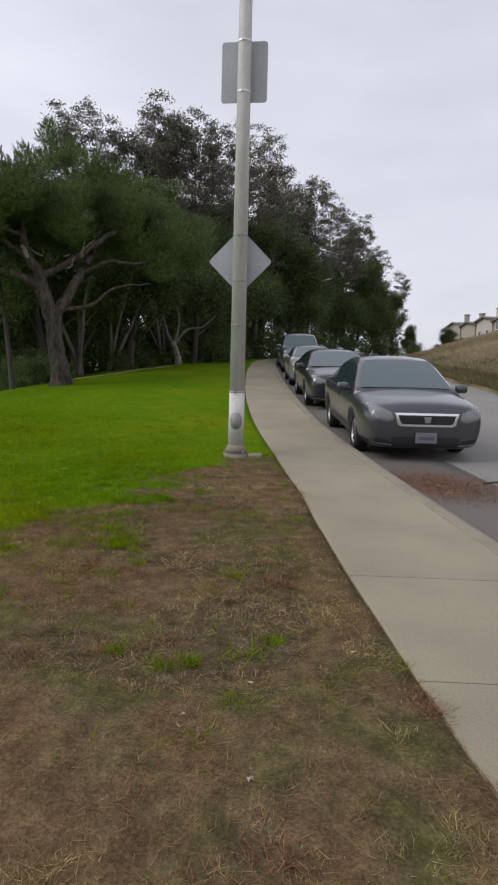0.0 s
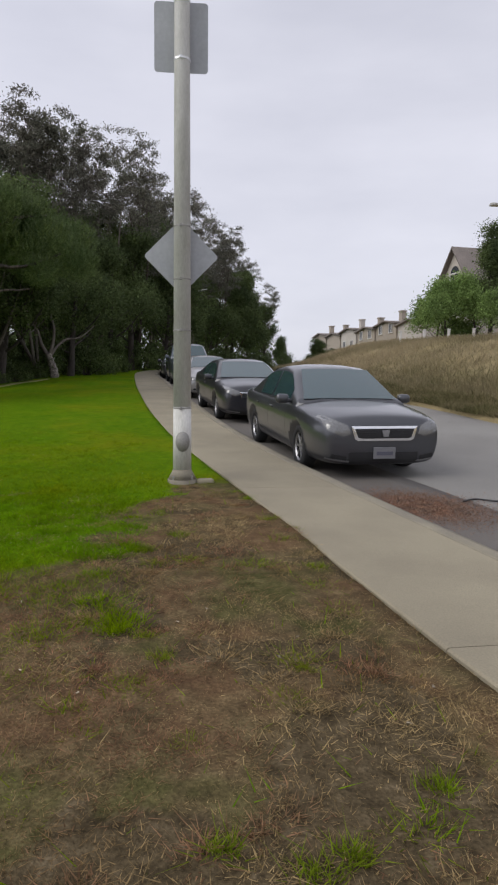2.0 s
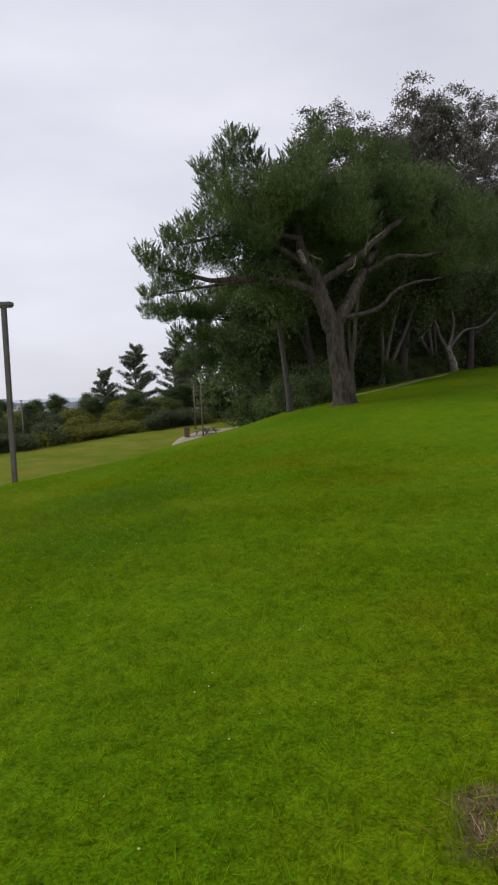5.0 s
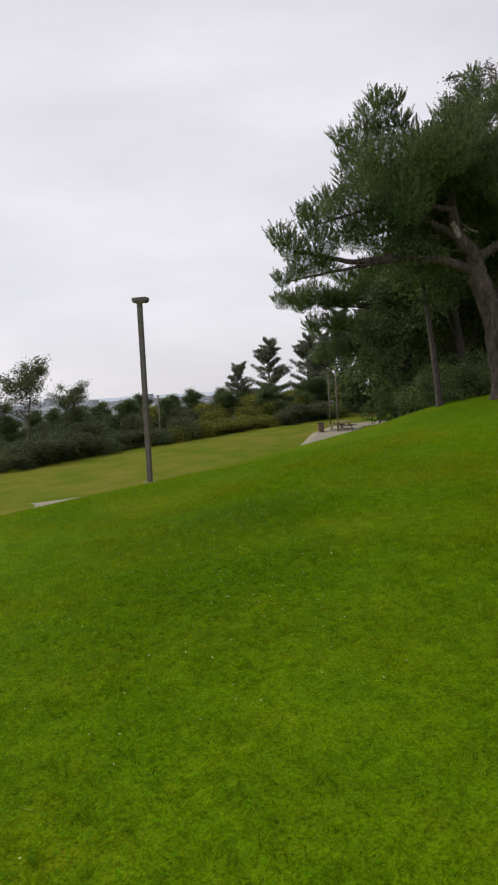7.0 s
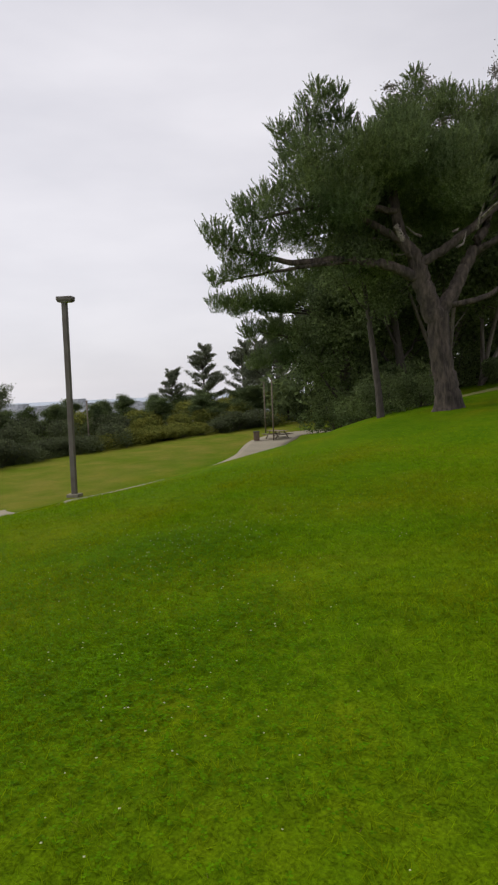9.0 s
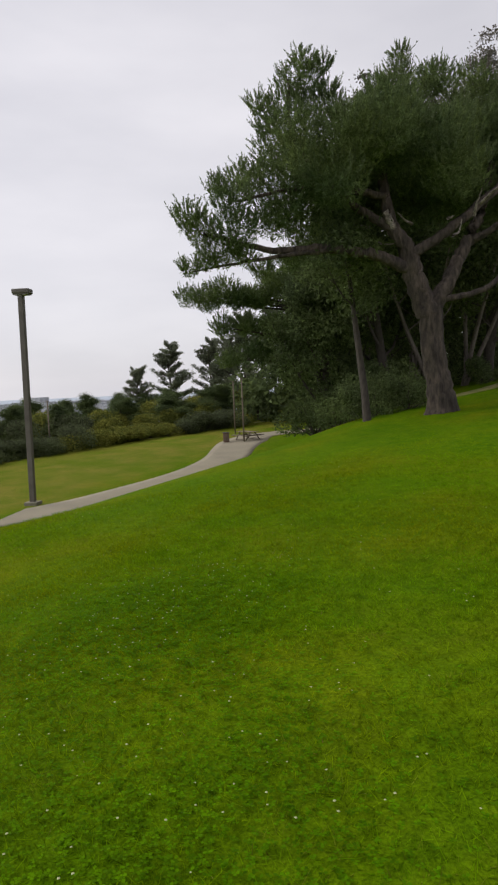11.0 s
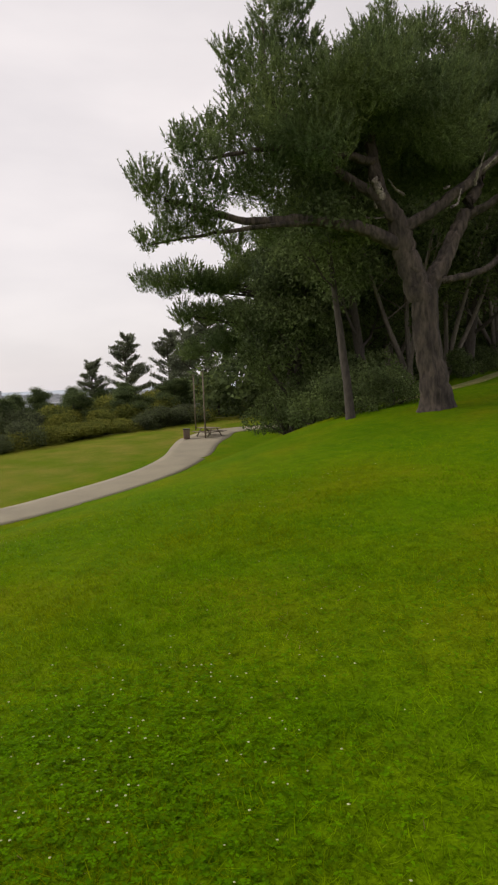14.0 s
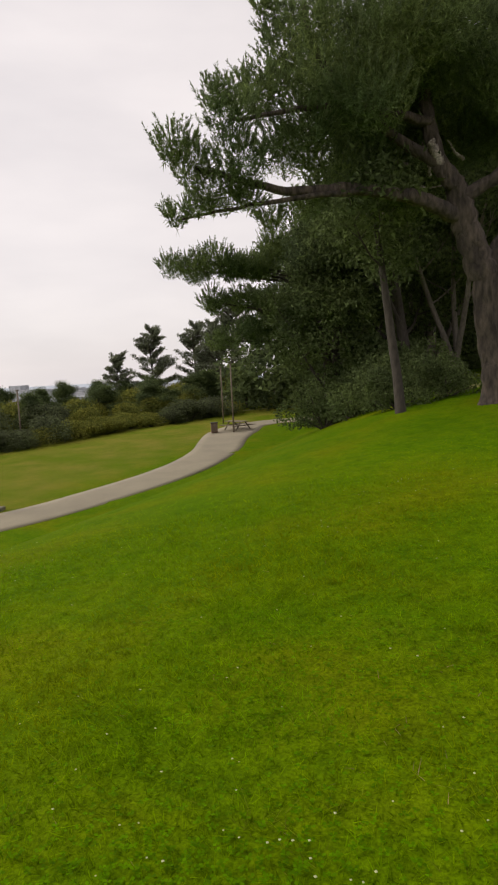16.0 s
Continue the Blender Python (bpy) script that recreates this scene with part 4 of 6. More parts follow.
# the grove behind it
EUCA_LABEL = "tall eucalyptus with airy dark crown over bare stems"
eucas = [make_tree("eucalyptus_tree", 20 + k, h, c, s, b, M_EUCA, EUCA_LABEL, leaves=15000, leaf_size=0.092, sides=3, clump=0.5, flat=0.6, long=2.0, droop=0.5, tufts=True,
                   group="eucalyptus grove", lean=0.07, trunk=0.0085, limbs=6, stems=3, up=(1.2, 2.8), forks=2, fall=0.2)
         for k, (h, c, s, b) in enumerate(((19, 0.42, 5.2, M_BARK_PALE), (18, 0.38, 5.0, M_BARK), (17, 0.34, 5.4, M_BARK_PALE)))]
darks = [make_tree("evergreen_tree", 40 + k, h, 0.2, s, M_BARK_DARK, M_CYPRESS, "dense dark evergreen tree with low branches", leaves=28000, leaf_size=0.094, sides=3, clump=0.85,
                   droop=0.1, group="dark evergreens", trunk=0.022, limbs=16, forks=1) for k, (h, s) in enumerate(((10.5, 4.6), (9, 4.0)))]
slim = make_tree("evergreen_tree", 45, 6.2, 0.5, 2.2, M_BARK_DARK, M_CYPRESS, "slim dark-stemmed evergreen beneath the pine", leaves=15000, leaf_size=0.058, sides=3, clump=0.6, limbs=8, trunk=0.0155, lean=0.1)
place(slim, -9.3, 21.9, 1.0, 60)
bare = make_tree("grey_stemmed_tree", 47, 8.5, 0.4, 3.4, M_BARK_PALE, M_CYPRESS, "slender grey-stemmed tree with a high dark crown", leaves=14000, leaf_size=0.095, sides=3, clump=0.7, stems=3,
                 group="slender trees", trunk=0.017, limbs=5, up=(0.4, 1.2), lean=0.12)
scrub = [shrub(60 + k, 3.2, 2.8, h, m, lab, 5200, 0.085, group="shrubs") for k, (h, m, lab) in enumerate((
    (2.4, M_CYPRESS, "dark leafy understorey shrub beneath the trees"), (2.2, M_SHRUB, "dull grey-green shrub at the lawn's edge"), (2.0, M_OLIVE, "rounded yellow-green shrub at the lawn's edge")))]


def scatter_trees(kind, spots, rng):
    for k, (x, y, s) in enumerate(spots):
        ob = kind[k % len(kind)]
        if k < len(kind):
            place(ob, x, y, s, rng.uniform(0, 360))
        else:
            repeat(ob, x, y, s, rng.uniform(0, 360), rng.uniform(0.92, 1.08))


grove_rng = np.random.default_rng(3)
scatter_trees(eucas, [(-15.0, 43.5, 0.68), (-11.9, 43.5, 0.88), (-7.6, 44.5, 0.90), (-4.4, 48.5, 0.85), (-2.0, 54.5, 0.84), (0.6, 61, 0.84), (3.4, 68.5, 0.84), (6.0, 75, 0.83), (8.6, 81, 0.81),
                      (12.0, 88, 0.74), (15.0, 95.5, 0.62), (-13.2, 49, 0.90), (-8.8, 51, 0.83), (-5.5, 58, 0.84), (-18.5, 50, 0.77), (-1, 66, 0.86), (4.0, 80, 0.80), (-9.4, 46.5, 0.88), (-0.7, 58, 0.80), (4.7, 72, 0.76), (-10.6, 45, 0.84), (-6.0, 46.5, 0.70)], grove_rng)
scatter_trees(darks, [(-7.6, 31.5, 0.85), (-5.4, 38.5, 0.9), (-10.6, 33.5, 0.95), (-3.6, 45, 0.9), (-8.6, 38.5, 1.0), (-12.4, 38.5, 0.95), (-10.2, 27.5, 0.72), (-14.5, 43.5, 0.95), (-2.4, 51, 0.95), (0.2, 57, 0.95),
                      (1.6, 67, 1.0), (5.4, 71, 1.0), (8.2, 77.5, 1.0), (11.4, 84, 0.95), (15.0, 91, 0.85), (18.2, 97, 0.6), (-17.5, 47, 0.9), (-6.5, 54, 1.1), (-12.5, 27.8, 0.62), (-12.6, 30.6, 0.85), (-5.2, 50, 1.22), (-2.2, 58, 1.25), (0.6, 66, 1.3), (4.2, 74, 1.25), (8.0, 82, 1.15), (-9.0, 45, 1.1)], grove_rng)
for k, (x, y, s) in enumerate([(-6.7, 36.6, 0.9), (-9.2, 29.0, 0.85), (-8.4, 30.4, 0.8), (-10.3, 31.0, 0.9), (-5.6, 41.5, 0.9), (-14.6, 37.5, 0.95), (-13.4, 33.6, 0.9)]):
    place(bare, x, y, s, 40) if k == 0 else repeat(bare, x, y, s, 77 * k)
scatter_trees(scrub[:1], [(-9.9, 26.0, 0.62), (-10.6, 27.5, 0.8), (-7.6, 30.2, 0.4), (-7.2, 32.6, 0.4), (-7.0, 35.6, 0.42), (-4.6, 40.0, 0.9), (-3.6, 46.0, 1.0), (-12.4, 31, 0.9),
                         (-7, 38, 1.0), (-10, 33, 0.9), (-13, 36, 1.0), (-1.6, 51, 1.0), (0.6, 57, 1.0), (3.4, 63, 1.0), (7.0, 70, 1.0), (10, 76, 1.0), (13.4, 83, 1.0), (17, 90, 1.0), (20.5, 97, 1.0), (-16, 41, 1.1), (-18.5, 45, 1.1),
                         (-8.7, 23.6, 0.42), (-9.6, 22.9, 0.4), (-11.4, 29.2, 0.9), (-8.8, 35.5, 1.0), (-5.6, 43.0, 1.0), (-11.6, 26.4, 0.7), (-12.6, 27.0, 0.6), (-10.6, 25.0, 0.6)], grove_rng)
scatter_trees(scrub[1:], [(-37.5, 27.5, 0.66), (-35.4, 43.5, 0.82), (-38, 31, 0.82), (-34.2, 46.5, 0.82), (-38.5, 35, 0.90), (-33.6, 50, 0.90), (-38, 39, 0.90), (-32.8, 54, 0.90), (-37.2, 42, 0.90), (-36.6, 46, 1.07), (-29.5, 58, 1.10), (-36, 50, 1.15),
                          (-26, 60, 1.20), (-35, 55, 1.23), (-22, 60, 1.30), (-31.5, 60, 1.40), (-40.5, 33, 1.07), (-27.5, 64, 1.50), (-41, 38, 1.15), (-40, 43, 1.23), (-40.5, 28, 0.90), (-18, 60, 1.40), (-23, 65, 1.50), (-36.3, 24.5, 0.45), (-39, 22, 0.74)], grove_rng)
def far_pine(seed, height, spread, bare):
    """An old pine beyond the lawn: a bare lower stem and ragged shelves of foliage, wide below and broken at the top."""
    rng = np.random.default_rng(seed)
    t = thing("conifer_tree", Matrix.Identity(4), "ragged grey-green conifer standing beyond the lawn", "tree", "trees beyond the lawn")
    stem = spline([(0, 0, -0.4), (rng.normal(0, 0.15), rng.normal(0, 0.15), height * 0.4), (rng.normal(0, 0.25), rng.normal(0, 0.25), height * 0.75), (rng.normal(0, 0.3), rng.normal(0, 0.3), height)], 8)
    v, f = tube(stem, np.linspace(0.016 * height, 0.03, len(stem)), 8)
    under("trunk", mesh_of("trunk", v, f, M_BARK_DARK, True), t)
    wood, at = [], []
    for k, q in enumerate(np.linspace(bare, 1.0, 46)):
        root = np.array([np.interp(q, np.linspace(0, 1, len(stem)), stem[:, c]) for c in range(3)])
        a = 2.4 * k + rng.normal(0, 0.5)
        u = (q - bare) / (1 - bare)
        reach = spread * (0.2 + 0.8 * (1 - u) ** 0.8) * rng.uniform(0.45, 1.15)
        tip = root + np.array([math.cos(a) * reach, math.sin(a) * reach, reach * rng.uniform(0.1, 0.9) * (0.6 + u)])
        wood.append(tube(np.array([root, (root + tip) / 2 - np.array([0, 0, 0.05 * reach]), tip]), (0.05, 0.035, 0.015), 5))
        n = int(110 + 130 * reach)
        g = rng.uniform(0.25, 1.08, n)[:, None]
        r = (0.34 - 0.12 * u) * rng.uniform(0.1, 1.1, n)[:, None]
        at.append(root + (tip - root) * g + unit(rng, n) * r * np.array([1.2, 1.2, 0.75]) + np.array([0, 0, 0.1]))
    v, f = joined(wood)
    tagged(under("branchwork", mesh_of("branchwork", v, f, M_BARK_DARK, True), t), kind="stuff")
    v, f = leaf_quads(rng, np.concatenate(at), 0.08, 2.2, -0.8, 3)
    under("crown", mesh_of("crown", v, f, M_CONIFER), t)
    return t


pines = [far_pine(83, 7.2, 2.5, 0.2), far_pine(84, 6.8, 2.3, 0.28)]
airy = make_tree("park_tree", 81, 6.4, 0.4, 3.0, M_BARK_PALE, M_SHRUB, "airy pale-stemmed tree beyond the lawn", leaves=6500, leaf_size=0.075, sides=3, clump=0.5, limbs=6, trunk=0.014,
                 group="trees beyond the lawn", up=(0.5, 1.2), forks=2, flat=0.75, tufts=True)
scatter_trees(pines, [(-41, 61.4, 1.0), (-44.2, 60.9, 0.8), (-37.2, 63, 0.95), (-28, 58.5, 1.3), (-31.4, 60, 1.2), (-24.5, 62, 1.25), (-20.5, 58, 1.25), (-17.5, 55, 1.2), (-34.2, 62, 0.9)], grove_rng)
scatter_trees([airy], [(-42.6, 32.3, 1.05), (-44, 37, 0.85), (-45.5, 28.5, 1.1), (-48, 34, 0.9)], grove_rng)

# the wood that closes the lawn, its tops just under the level of the sea
belt_rng = np.random.default_rng(29)
for k in range(34):
    az = 20 + 50 * (k + belt_rng.uniform(0, 1)) / 34
    d = (54, 66, 60)[k % 3] + belt_rng.uniform(-3, 3)
    x, y = -4 - d * math.sin(radians(az)), 5.3 + d * math.cos(radians(az))
    top = 1.6 + d * math.tan(radians(0.15 - 0.055 * (az - 30) + belt_rng.uniform(-0.35, 0.25)))
    high = (top - float(lie(x, y))) / 9.3
    wide = max(0.55, min(0.8, high * 1.1))
    repeat(darks[1], x, y, wide, belt_rng.uniform(0, 360), high / wide)

# low growth where the lawn ends
for k in range(36):
    az = 27 + 38 * (k + belt_rng.uniform(0, 0.8)) / 36
    d = np.interp(az, (27, 32, 52, 64), (52, 48.5, 39.5, 36)) + belt_rng.uniform(-0.6, 1.2)
    repeat(scrub[2 if 33 < az < 41 or k % 7 == 0 else 1], -4 - d * math.sin(radians(az)), 5.3 + d * math.cos(radians(az)), belt_rng.uniform(0.62, 0.95), belt_rng.uniform(0, 360), belt_rng.uniform(0.7, 0.95), -0.15)

# an old tree with a mottled foot and crooked pale limbs, under the evergreens
crooked = thing("forked_tree", ground_pose(-6.0, 36.0, 20), "crooked pale-limbed tree with a whitish mottled foot", "tree")
line = spline([(0.12, 0, -0.2), (0.1, 0, 0.3), (-0.04, 0.02, 0.8), (-0.2, 0.0, 1.25)], 5)
v, f = tube(line, np.linspace(0.24, 0.15, len(line)) * (1 + 0.12 * np.sin(np.arange(len(line)) * 2.3)), 12)
under("trunk", mesh_of("trunk", v, f, M_DEADWOOD, True), crooked, "whitish mottled trunk foot")
for pts, r in (([(-0.2, 0, 1.15), (-0.5, 0.05, 1.7), (-0.75, 0.1, 2.5), (-1.5, 0.1, 3.3), (-1.8, 0.2, 4.4)], 0.11),
               ([(-0.15, 0, 1.15), (0.05, -0.05, 1.8), (0.1, -0.1, 2.6), (-0.1, 0, 3.6), (0.2, 0.1, 4.8)], 0.10),
               ([(-0.1, 0, 1.1), (0.25, 0.0, 1.6), (0.75, 0.1, 2.0), (1.5, 0.1, 2.15), (2.3, 0.3, 2.8)], 0.09)):
    line = spline(pts, 6)
    v, f = tube(line, np.linspace(r, r * 0.35, len(line)), 8)
    under("limb", mesh_of("limb", v, f, M_BARK_PALE, True), crooked)


# ---- parked cars ----
from mathutils.bvhtree import BVHTree


def interp(x, pts):
    return float(np.interp(x, [p[0] for p in pts], [p[1] for p in pts]))


def car_body(L, W, hood, ride=0.165, nose=0.55):
    """The lower body, lofted from nose to tail. hood: (place along the car, height of its top), front at -L/2."""
    ys = np.array([-0.5, -0.492, -0.47, -0.43, -0.36, -0.28, -0.2, -0.1, 0, 0.1, 0.2, 0.3, 0.38, 0.44, 0.48, 0.494, 0.5]) * L
    bm = bmesh.new()
    rings = []
    for y in ys:
        u = y / L
        e = max(0.0, (abs(u) - 0.33) / 0.17)
        w = W / 2 * (1 - 0.15 * e ** 3.0)
        zt = interp(u, hood)
        zb = ride + 0.05 * e ** 3
        if abs(u) > 0.496:
            zb, zt, w = zb + 0.10, zt - 0.14, w * 0.96
        m = zb + (zt - zb) * nose
        half = [(0, zb), (w * 0.8, zb), (w * 0.955, zb + 0.08), (w, m), (w * 0.985, zt - 0.13), (w * 0.93, zt - 0.035), (w * 0.6, zt + 0.022), (0, zt + 0.04)]
        pts = half + [(-x, z) for x, z in half[-2:0:-1]]
        rings.append([bm.verts.new((x, y, z)) for x, z in pts])
    n = len(rings[0])
    for a, b in zip(rings, rings[1:]):
        for k in range(n):
            bm.faces.new((a[k], a[(k + 1) % n], b[(k + 1) % n], b[k]))
    bm.faces.new(rings[0])
    bm.faces.new(rings[-1][::-1])
    return bm


def solid_body(bm, wheels, radius, W):
    """Rounds the body and cuts the wheel arches out of it."""
    me, cut = bpy.data.meshes.new("body"), bpy.data.meshes.new("cut")
    bmesh.ops.recalc_face_normals(bm, faces=bm.faces)
    bm.to_mesh(me)
    bm.free()
    c = bmesh.new()
    for y in wheels:
        for s in (-1, 1):
            cylinder(c, (s * (W / 2 - 0.24), y, radius), (s * (W / 2 + 0.2), y, radius), radius + 0.055, radius + 0.055, 28)
    bmesh.ops.recalc_face_normals(c, faces=c.faces)
    c.to_mesh(cut)
    c.free()
    a, b = new("body", me), new("cut", cut)
    m = a.modifiers.new("round", "SUBSURF")
    m.levels = m.render_levels = 2
    m = a.modifiers.new("arches", "BOOLEAN")
    m.operation, m.object, m.solver = "DIFFERENCE", b, "EXACT"
    bpy.context.view_layer.update()
    made = bpy.data.meshes.new_from_object(a.evaluated_get(bpy.context.evaluated_depsgraph_get()))
    bpy.data.objects.remove(a)
    bpy.data.objects.remove(b)
    made.polygons.foreach_set("use_smooth", [True] * len(made.polygons))
    return made


def patch(tree, outline, axis, sign, grow=0.008, cells=14):
    """A thin piece that lies on the body: an outline in the front view (x, z) or side view (y, z), thrown onto it."""
    pts = np.array(outline, float)
    bm = bmesh.new()
    rows = []
    lo, hi = pts[:, 1].min(), pts[:, 1].max()
    # columns along the outline's first coordinate, each from its lower to its upper edge
    for a in np.linspace(pts[:, 0].min() + 1e-4, pts[:, 0].max() - 1e-4, cells):
        zs = []
        for (x0, z0), (x1, z1) in zip(pts, np.roll(pts, -1, 0)):
            if (x0 - a) * (x1 - a) < 0:
                zs.append(z0 + (z1 - z0) * (a - x0) / (x1 - x0))
        if len(zs) < 2:
            continue
        col = []
        for z in np.linspace(min(zs), max(zs), 5):
            at = Vector((a, sign * 5, z)) if axis == "front" else Vector((sign * 5, a, z))
            way = Vector((0, -sign, 0)) if axis == "front" else Vector((-sign, 0, 0))
            hit = tree.ray_cast(at, way)
            if hit[0] is None:
                col = []
                break
            col.append(bm.verts.new(hit[0] - way * grow))
        if col:
            rows.append(col)
    for a, b in zip(rows, rows[1:]):
        for k in range(4):
            bm.faces.new((a[k], a[k + 1], b[k + 1], b[k]))
    d = Vector((0, -sign, 0)) if axis == "front" else Vector((-sign, 0, 0))
    ext = bmesh.ops.extrude_face_region(bm, geom=list(bm.faces))["geom"]
    bmesh.ops.translate(bm, vec=d * (grow + 0.02), verts=[g for g in ext if isinstance(g, bmesh.types.BMVert)])
    return bm


def make_wheel(parent, x, y, r, side, spokes=7):
    w = thing("wheel", pose(x, y, r), "black tyre on a silver alloy rim", "")
    w.parent = parent
    bm = bmesh.new()
    prof = [(-0.1, 0.66), (-0.105, 0.86), (-0.085, 0.97), (-0.04, 1.0), (0.04, 1.0), (0.085, 0.97), (0.105, 0.86), (0.1, 0.66)]
    rings = [[bm.verts.new((px, r * q * math.cos(a), r * q * math.sin(a))) for px, q in prof] for a in np.linspace(0, 2 * math.pi, 29)[:-1]]
    for k in range(28):
        a, b = rings[k], rings[(k + 1) % 28]
        for j in range(len(prof)):
            bm.faces.new((a[j], a[(j + 1) % 8], b[(j + 1) % 8], b[j]))
    part("tyre", bm, M_RUBBER, w, smooth=True)
    bm = bmesh.new()
    ro = r * 0.665
    cylinder(bm, (side * 0.02, 0, 0), (side * 0.06, 0, 0), r * 0.17, r * 0.14, 14)
    for k in range(spokes):
        a = 2 * math.pi * k / spokes
        box(bm, side * 0.055, 0.56 * ro * math.cos(a), 0.56 * ro * math.sin(a), 0.03, ro * 0.95, r * 0.13, 0.006, Matrix.Rotation(a, 4, "X"))
    for k in range(28):
        a0, a1 = 2 * math.pi * k / 28, 2 * math.pi * (k + 1) / 28
        q = [(side * 0.085, ro, a0), (side * 0.085, ro, a1), (side * 0.06, ro * 0.9, a1), (side * 0.06, ro * 0.9, a0)]
        bm.faces.new([bm.verts.new((px, rr * math.cos(a), rr * math.sin(a))) for px, rr, a in q])
    part("rim", bm, M_ALLOY, w)
    bm = bmesh.new()
    cylinder(bm, (side * 0.0, 0, 0), (side * 0.012, 0, 0), ro * 0.98, ro * 0.98, 24)
    part("brake_drum", bm, M_BLACK, w)


def make_car(label, paint_mat, L, W, H, hood, roof, wheels, radius, belt, waist, grille, lamps, group, tall=False, suv=False):
    """A car at the origin with its nose towards -y. roof: the cabin's side profile; belt: height of its foot; grille, lamps: front outlines."""
    car = thing("car", Matrix.Identity(4), label, "car", group)
    body = solid_body(car_body(L, W, hood), wheels, radius, W)
    body.materials.append(paint_mat)
    shell = under("body", body, car)
    bm = bmesh.new()
    bm.from_mesh(body)
    tree = BVHTree.FromBMesh(bm)
    bm.free()
    y0, y1 = roof[0][0], roof[-1][0]
    top = max(z for _, z in roof)
    lean = (waist[0] - waist[1]) / (top - belt)

    def half(z):
        return waist[0] - (z - belt) * lean

    # cabin: pillars and roof
    bm = bmesh.new()
    rings = []
    for y in np.linspace(y0, y1, 25):
        z = max(interp(y, roof), belt + 0.01)
        w = half(z)
        r = min(0.07, (z - belt) * 0.5)
        pts = [(half(belt - 0.06), belt - 0.06), (half(belt), belt), (half(z - r), z - r), (w - r * 0.75, z - r * 0.18), (w * 0.5, z + 0.018), (0, z + 0.026)]
        pts = pts + [(-x, q) for x, q in pts[-2::-1]]
        rings.append([bm.verts.new((x, y, q)) for x, q in pts])
    for a, b in zip(rings, rings[1:]):
        for k in range(len(a) - 1):
            bm.faces.new((a[k], a[k + 1], b[k + 1], b[k]))
    bm.faces.new(rings[0])
    bm.faces.new(rings[-1])
    part("cabin", bm, paint_mat, car, smooth=True)

    def screen(ya, yb, name):
        bm = bmesh.new()
        rows = []
        for y in np.linspace(ya, yb, 9):
            z = interp(y, roof)
            w = half(z) - 0.085
            rows.append([bm.verts.new((x * w, y, z + 0.034 - 0.012 * x * x)) for x in np.linspace(-1, 1, 9)])
        for a, b in zip(rows, rows[1:]):
            for k in range(8):
                bm.faces.new((a[k], a[k + 1], b[k + 1], b[k]))
        return part(name, bm, M_GLASS, car, "dark reflective glass", True)

    fa = roof[1][0]
    screen(y0 + 0.05, fa - 0.03, "windscreen")
    ra = roof[-2][0]
    screen(ra + 0.05, y1 - 0.06, "rear_window")
    cuts = [(fa - 0.38, fa + 0.62), (fa + 0.70, ra + 0.12)] if not suv else [(fa - 0.3, fa + 0.62), (fa + 0.7, fa + 1.55), (fa + 1.63, y1 - 0.22)]
    for s in (-1, 1):
        for a, b in cuts:
            bm = bmesh.new()
            ring = []
            ys = np.linspace(a, b, 8)
            for y in ys:
                z = max(belt + 0.04, interp(y, roof) - 0.085)
                ring.append((y, z))
            ring += [(y, belt + 0.035) for y in ys[::-1]]
            vs = [bm.verts.new((s * (half(z) + 0.006), y, z)) for y, z in ring]
            for k in range(7):
                bm.faces.new((vs[k], vs[k + 1], vs[14 - k], vs[15 - k]))
            part("side_window", bm, M_GLASS, car, smooth=True)
        bm = bmesh.new()
        box(bm, s * (waist[0] + 0.15), fa - 0.52, belt + 0.06, 0.20, 0.12, 0.14, 0.045)
        cylinder(bm, (s * waist[0], fa - 0.5, belt + 0.02), (s * (waist[0] + 0.1), fa - 0.5, belt + 0.04), 0.03, 0.03, 8)
        part("mirror", bm, paint_mat, car, smooth=True)
        for y in (fa + 0.45, fa + 1.4):
            zz = belt - 0.13
            h = tree.ray_cast(Vector((s * 5, y, zz)), Vector((-s, 0, 0)))[0]
            if h:
                bm = bmesh.new()
                part("door_handle", box(bm, h.x + s * 0.012, y, zz, 0.03, 0.19, 0.03, 0.01), paint_mat, car)
        for y in (fa - 0.42, fa + 0.66, fa + 1.62):
            part("door_seam", patch(tree, [(y, 0.34), (y + 0.012, 0.34), (y + 0.012, belt - 0.08), (y, belt - 0.08)], "side", s, 0.002, 3), M_BLACK, car)
        part("headlight", patch(tree, [(s * a, z) for a, z in lamps], "front", -1, 0.012, 16), M_LIGHT, car, "clear headlight lens")
        part("tail_light", patch(tree, [(s * (W / 2 - 0.42), belt - 0.20), (s * (W / 2 - 0.10), belt - 0.22), (s * (W / 2 - 0.10), belt - 0.04), (s * (W / 2 - 0.42), belt - 0.06)], "front", 1, 0.01, 8), M_AMBER, car, "red-amber tail light")
        part("fog_recess", patch(tree, [(s * (W / 2 - 0.40), 0.27), (s * (W / 2 - 0.16), 0.31), (s * (W / 2 - 0.18), 0.37), (s * (W / 2 - 0.40), 0.33)], "front", -1, 0.006, 8), M_BLACK, car)
        part("bumper_lip", patch(tree, [(s * (W / 2 - 0.44), 0.245), (s * (W / 2 - 0.14), 0.285), (s * (W / 2 - 0.14), 0.305), (s * (W / 2 - 0.44), 0.268)], "front", -1, 0.012, 8), M_ALLOY, car, "pale lower bumper lip")
        for y in wheels:
            make_wheel(car, s * (W / 2 - 0.15), y, radius, s)
    g = np.array(grille)
    mid = g.mean(0)
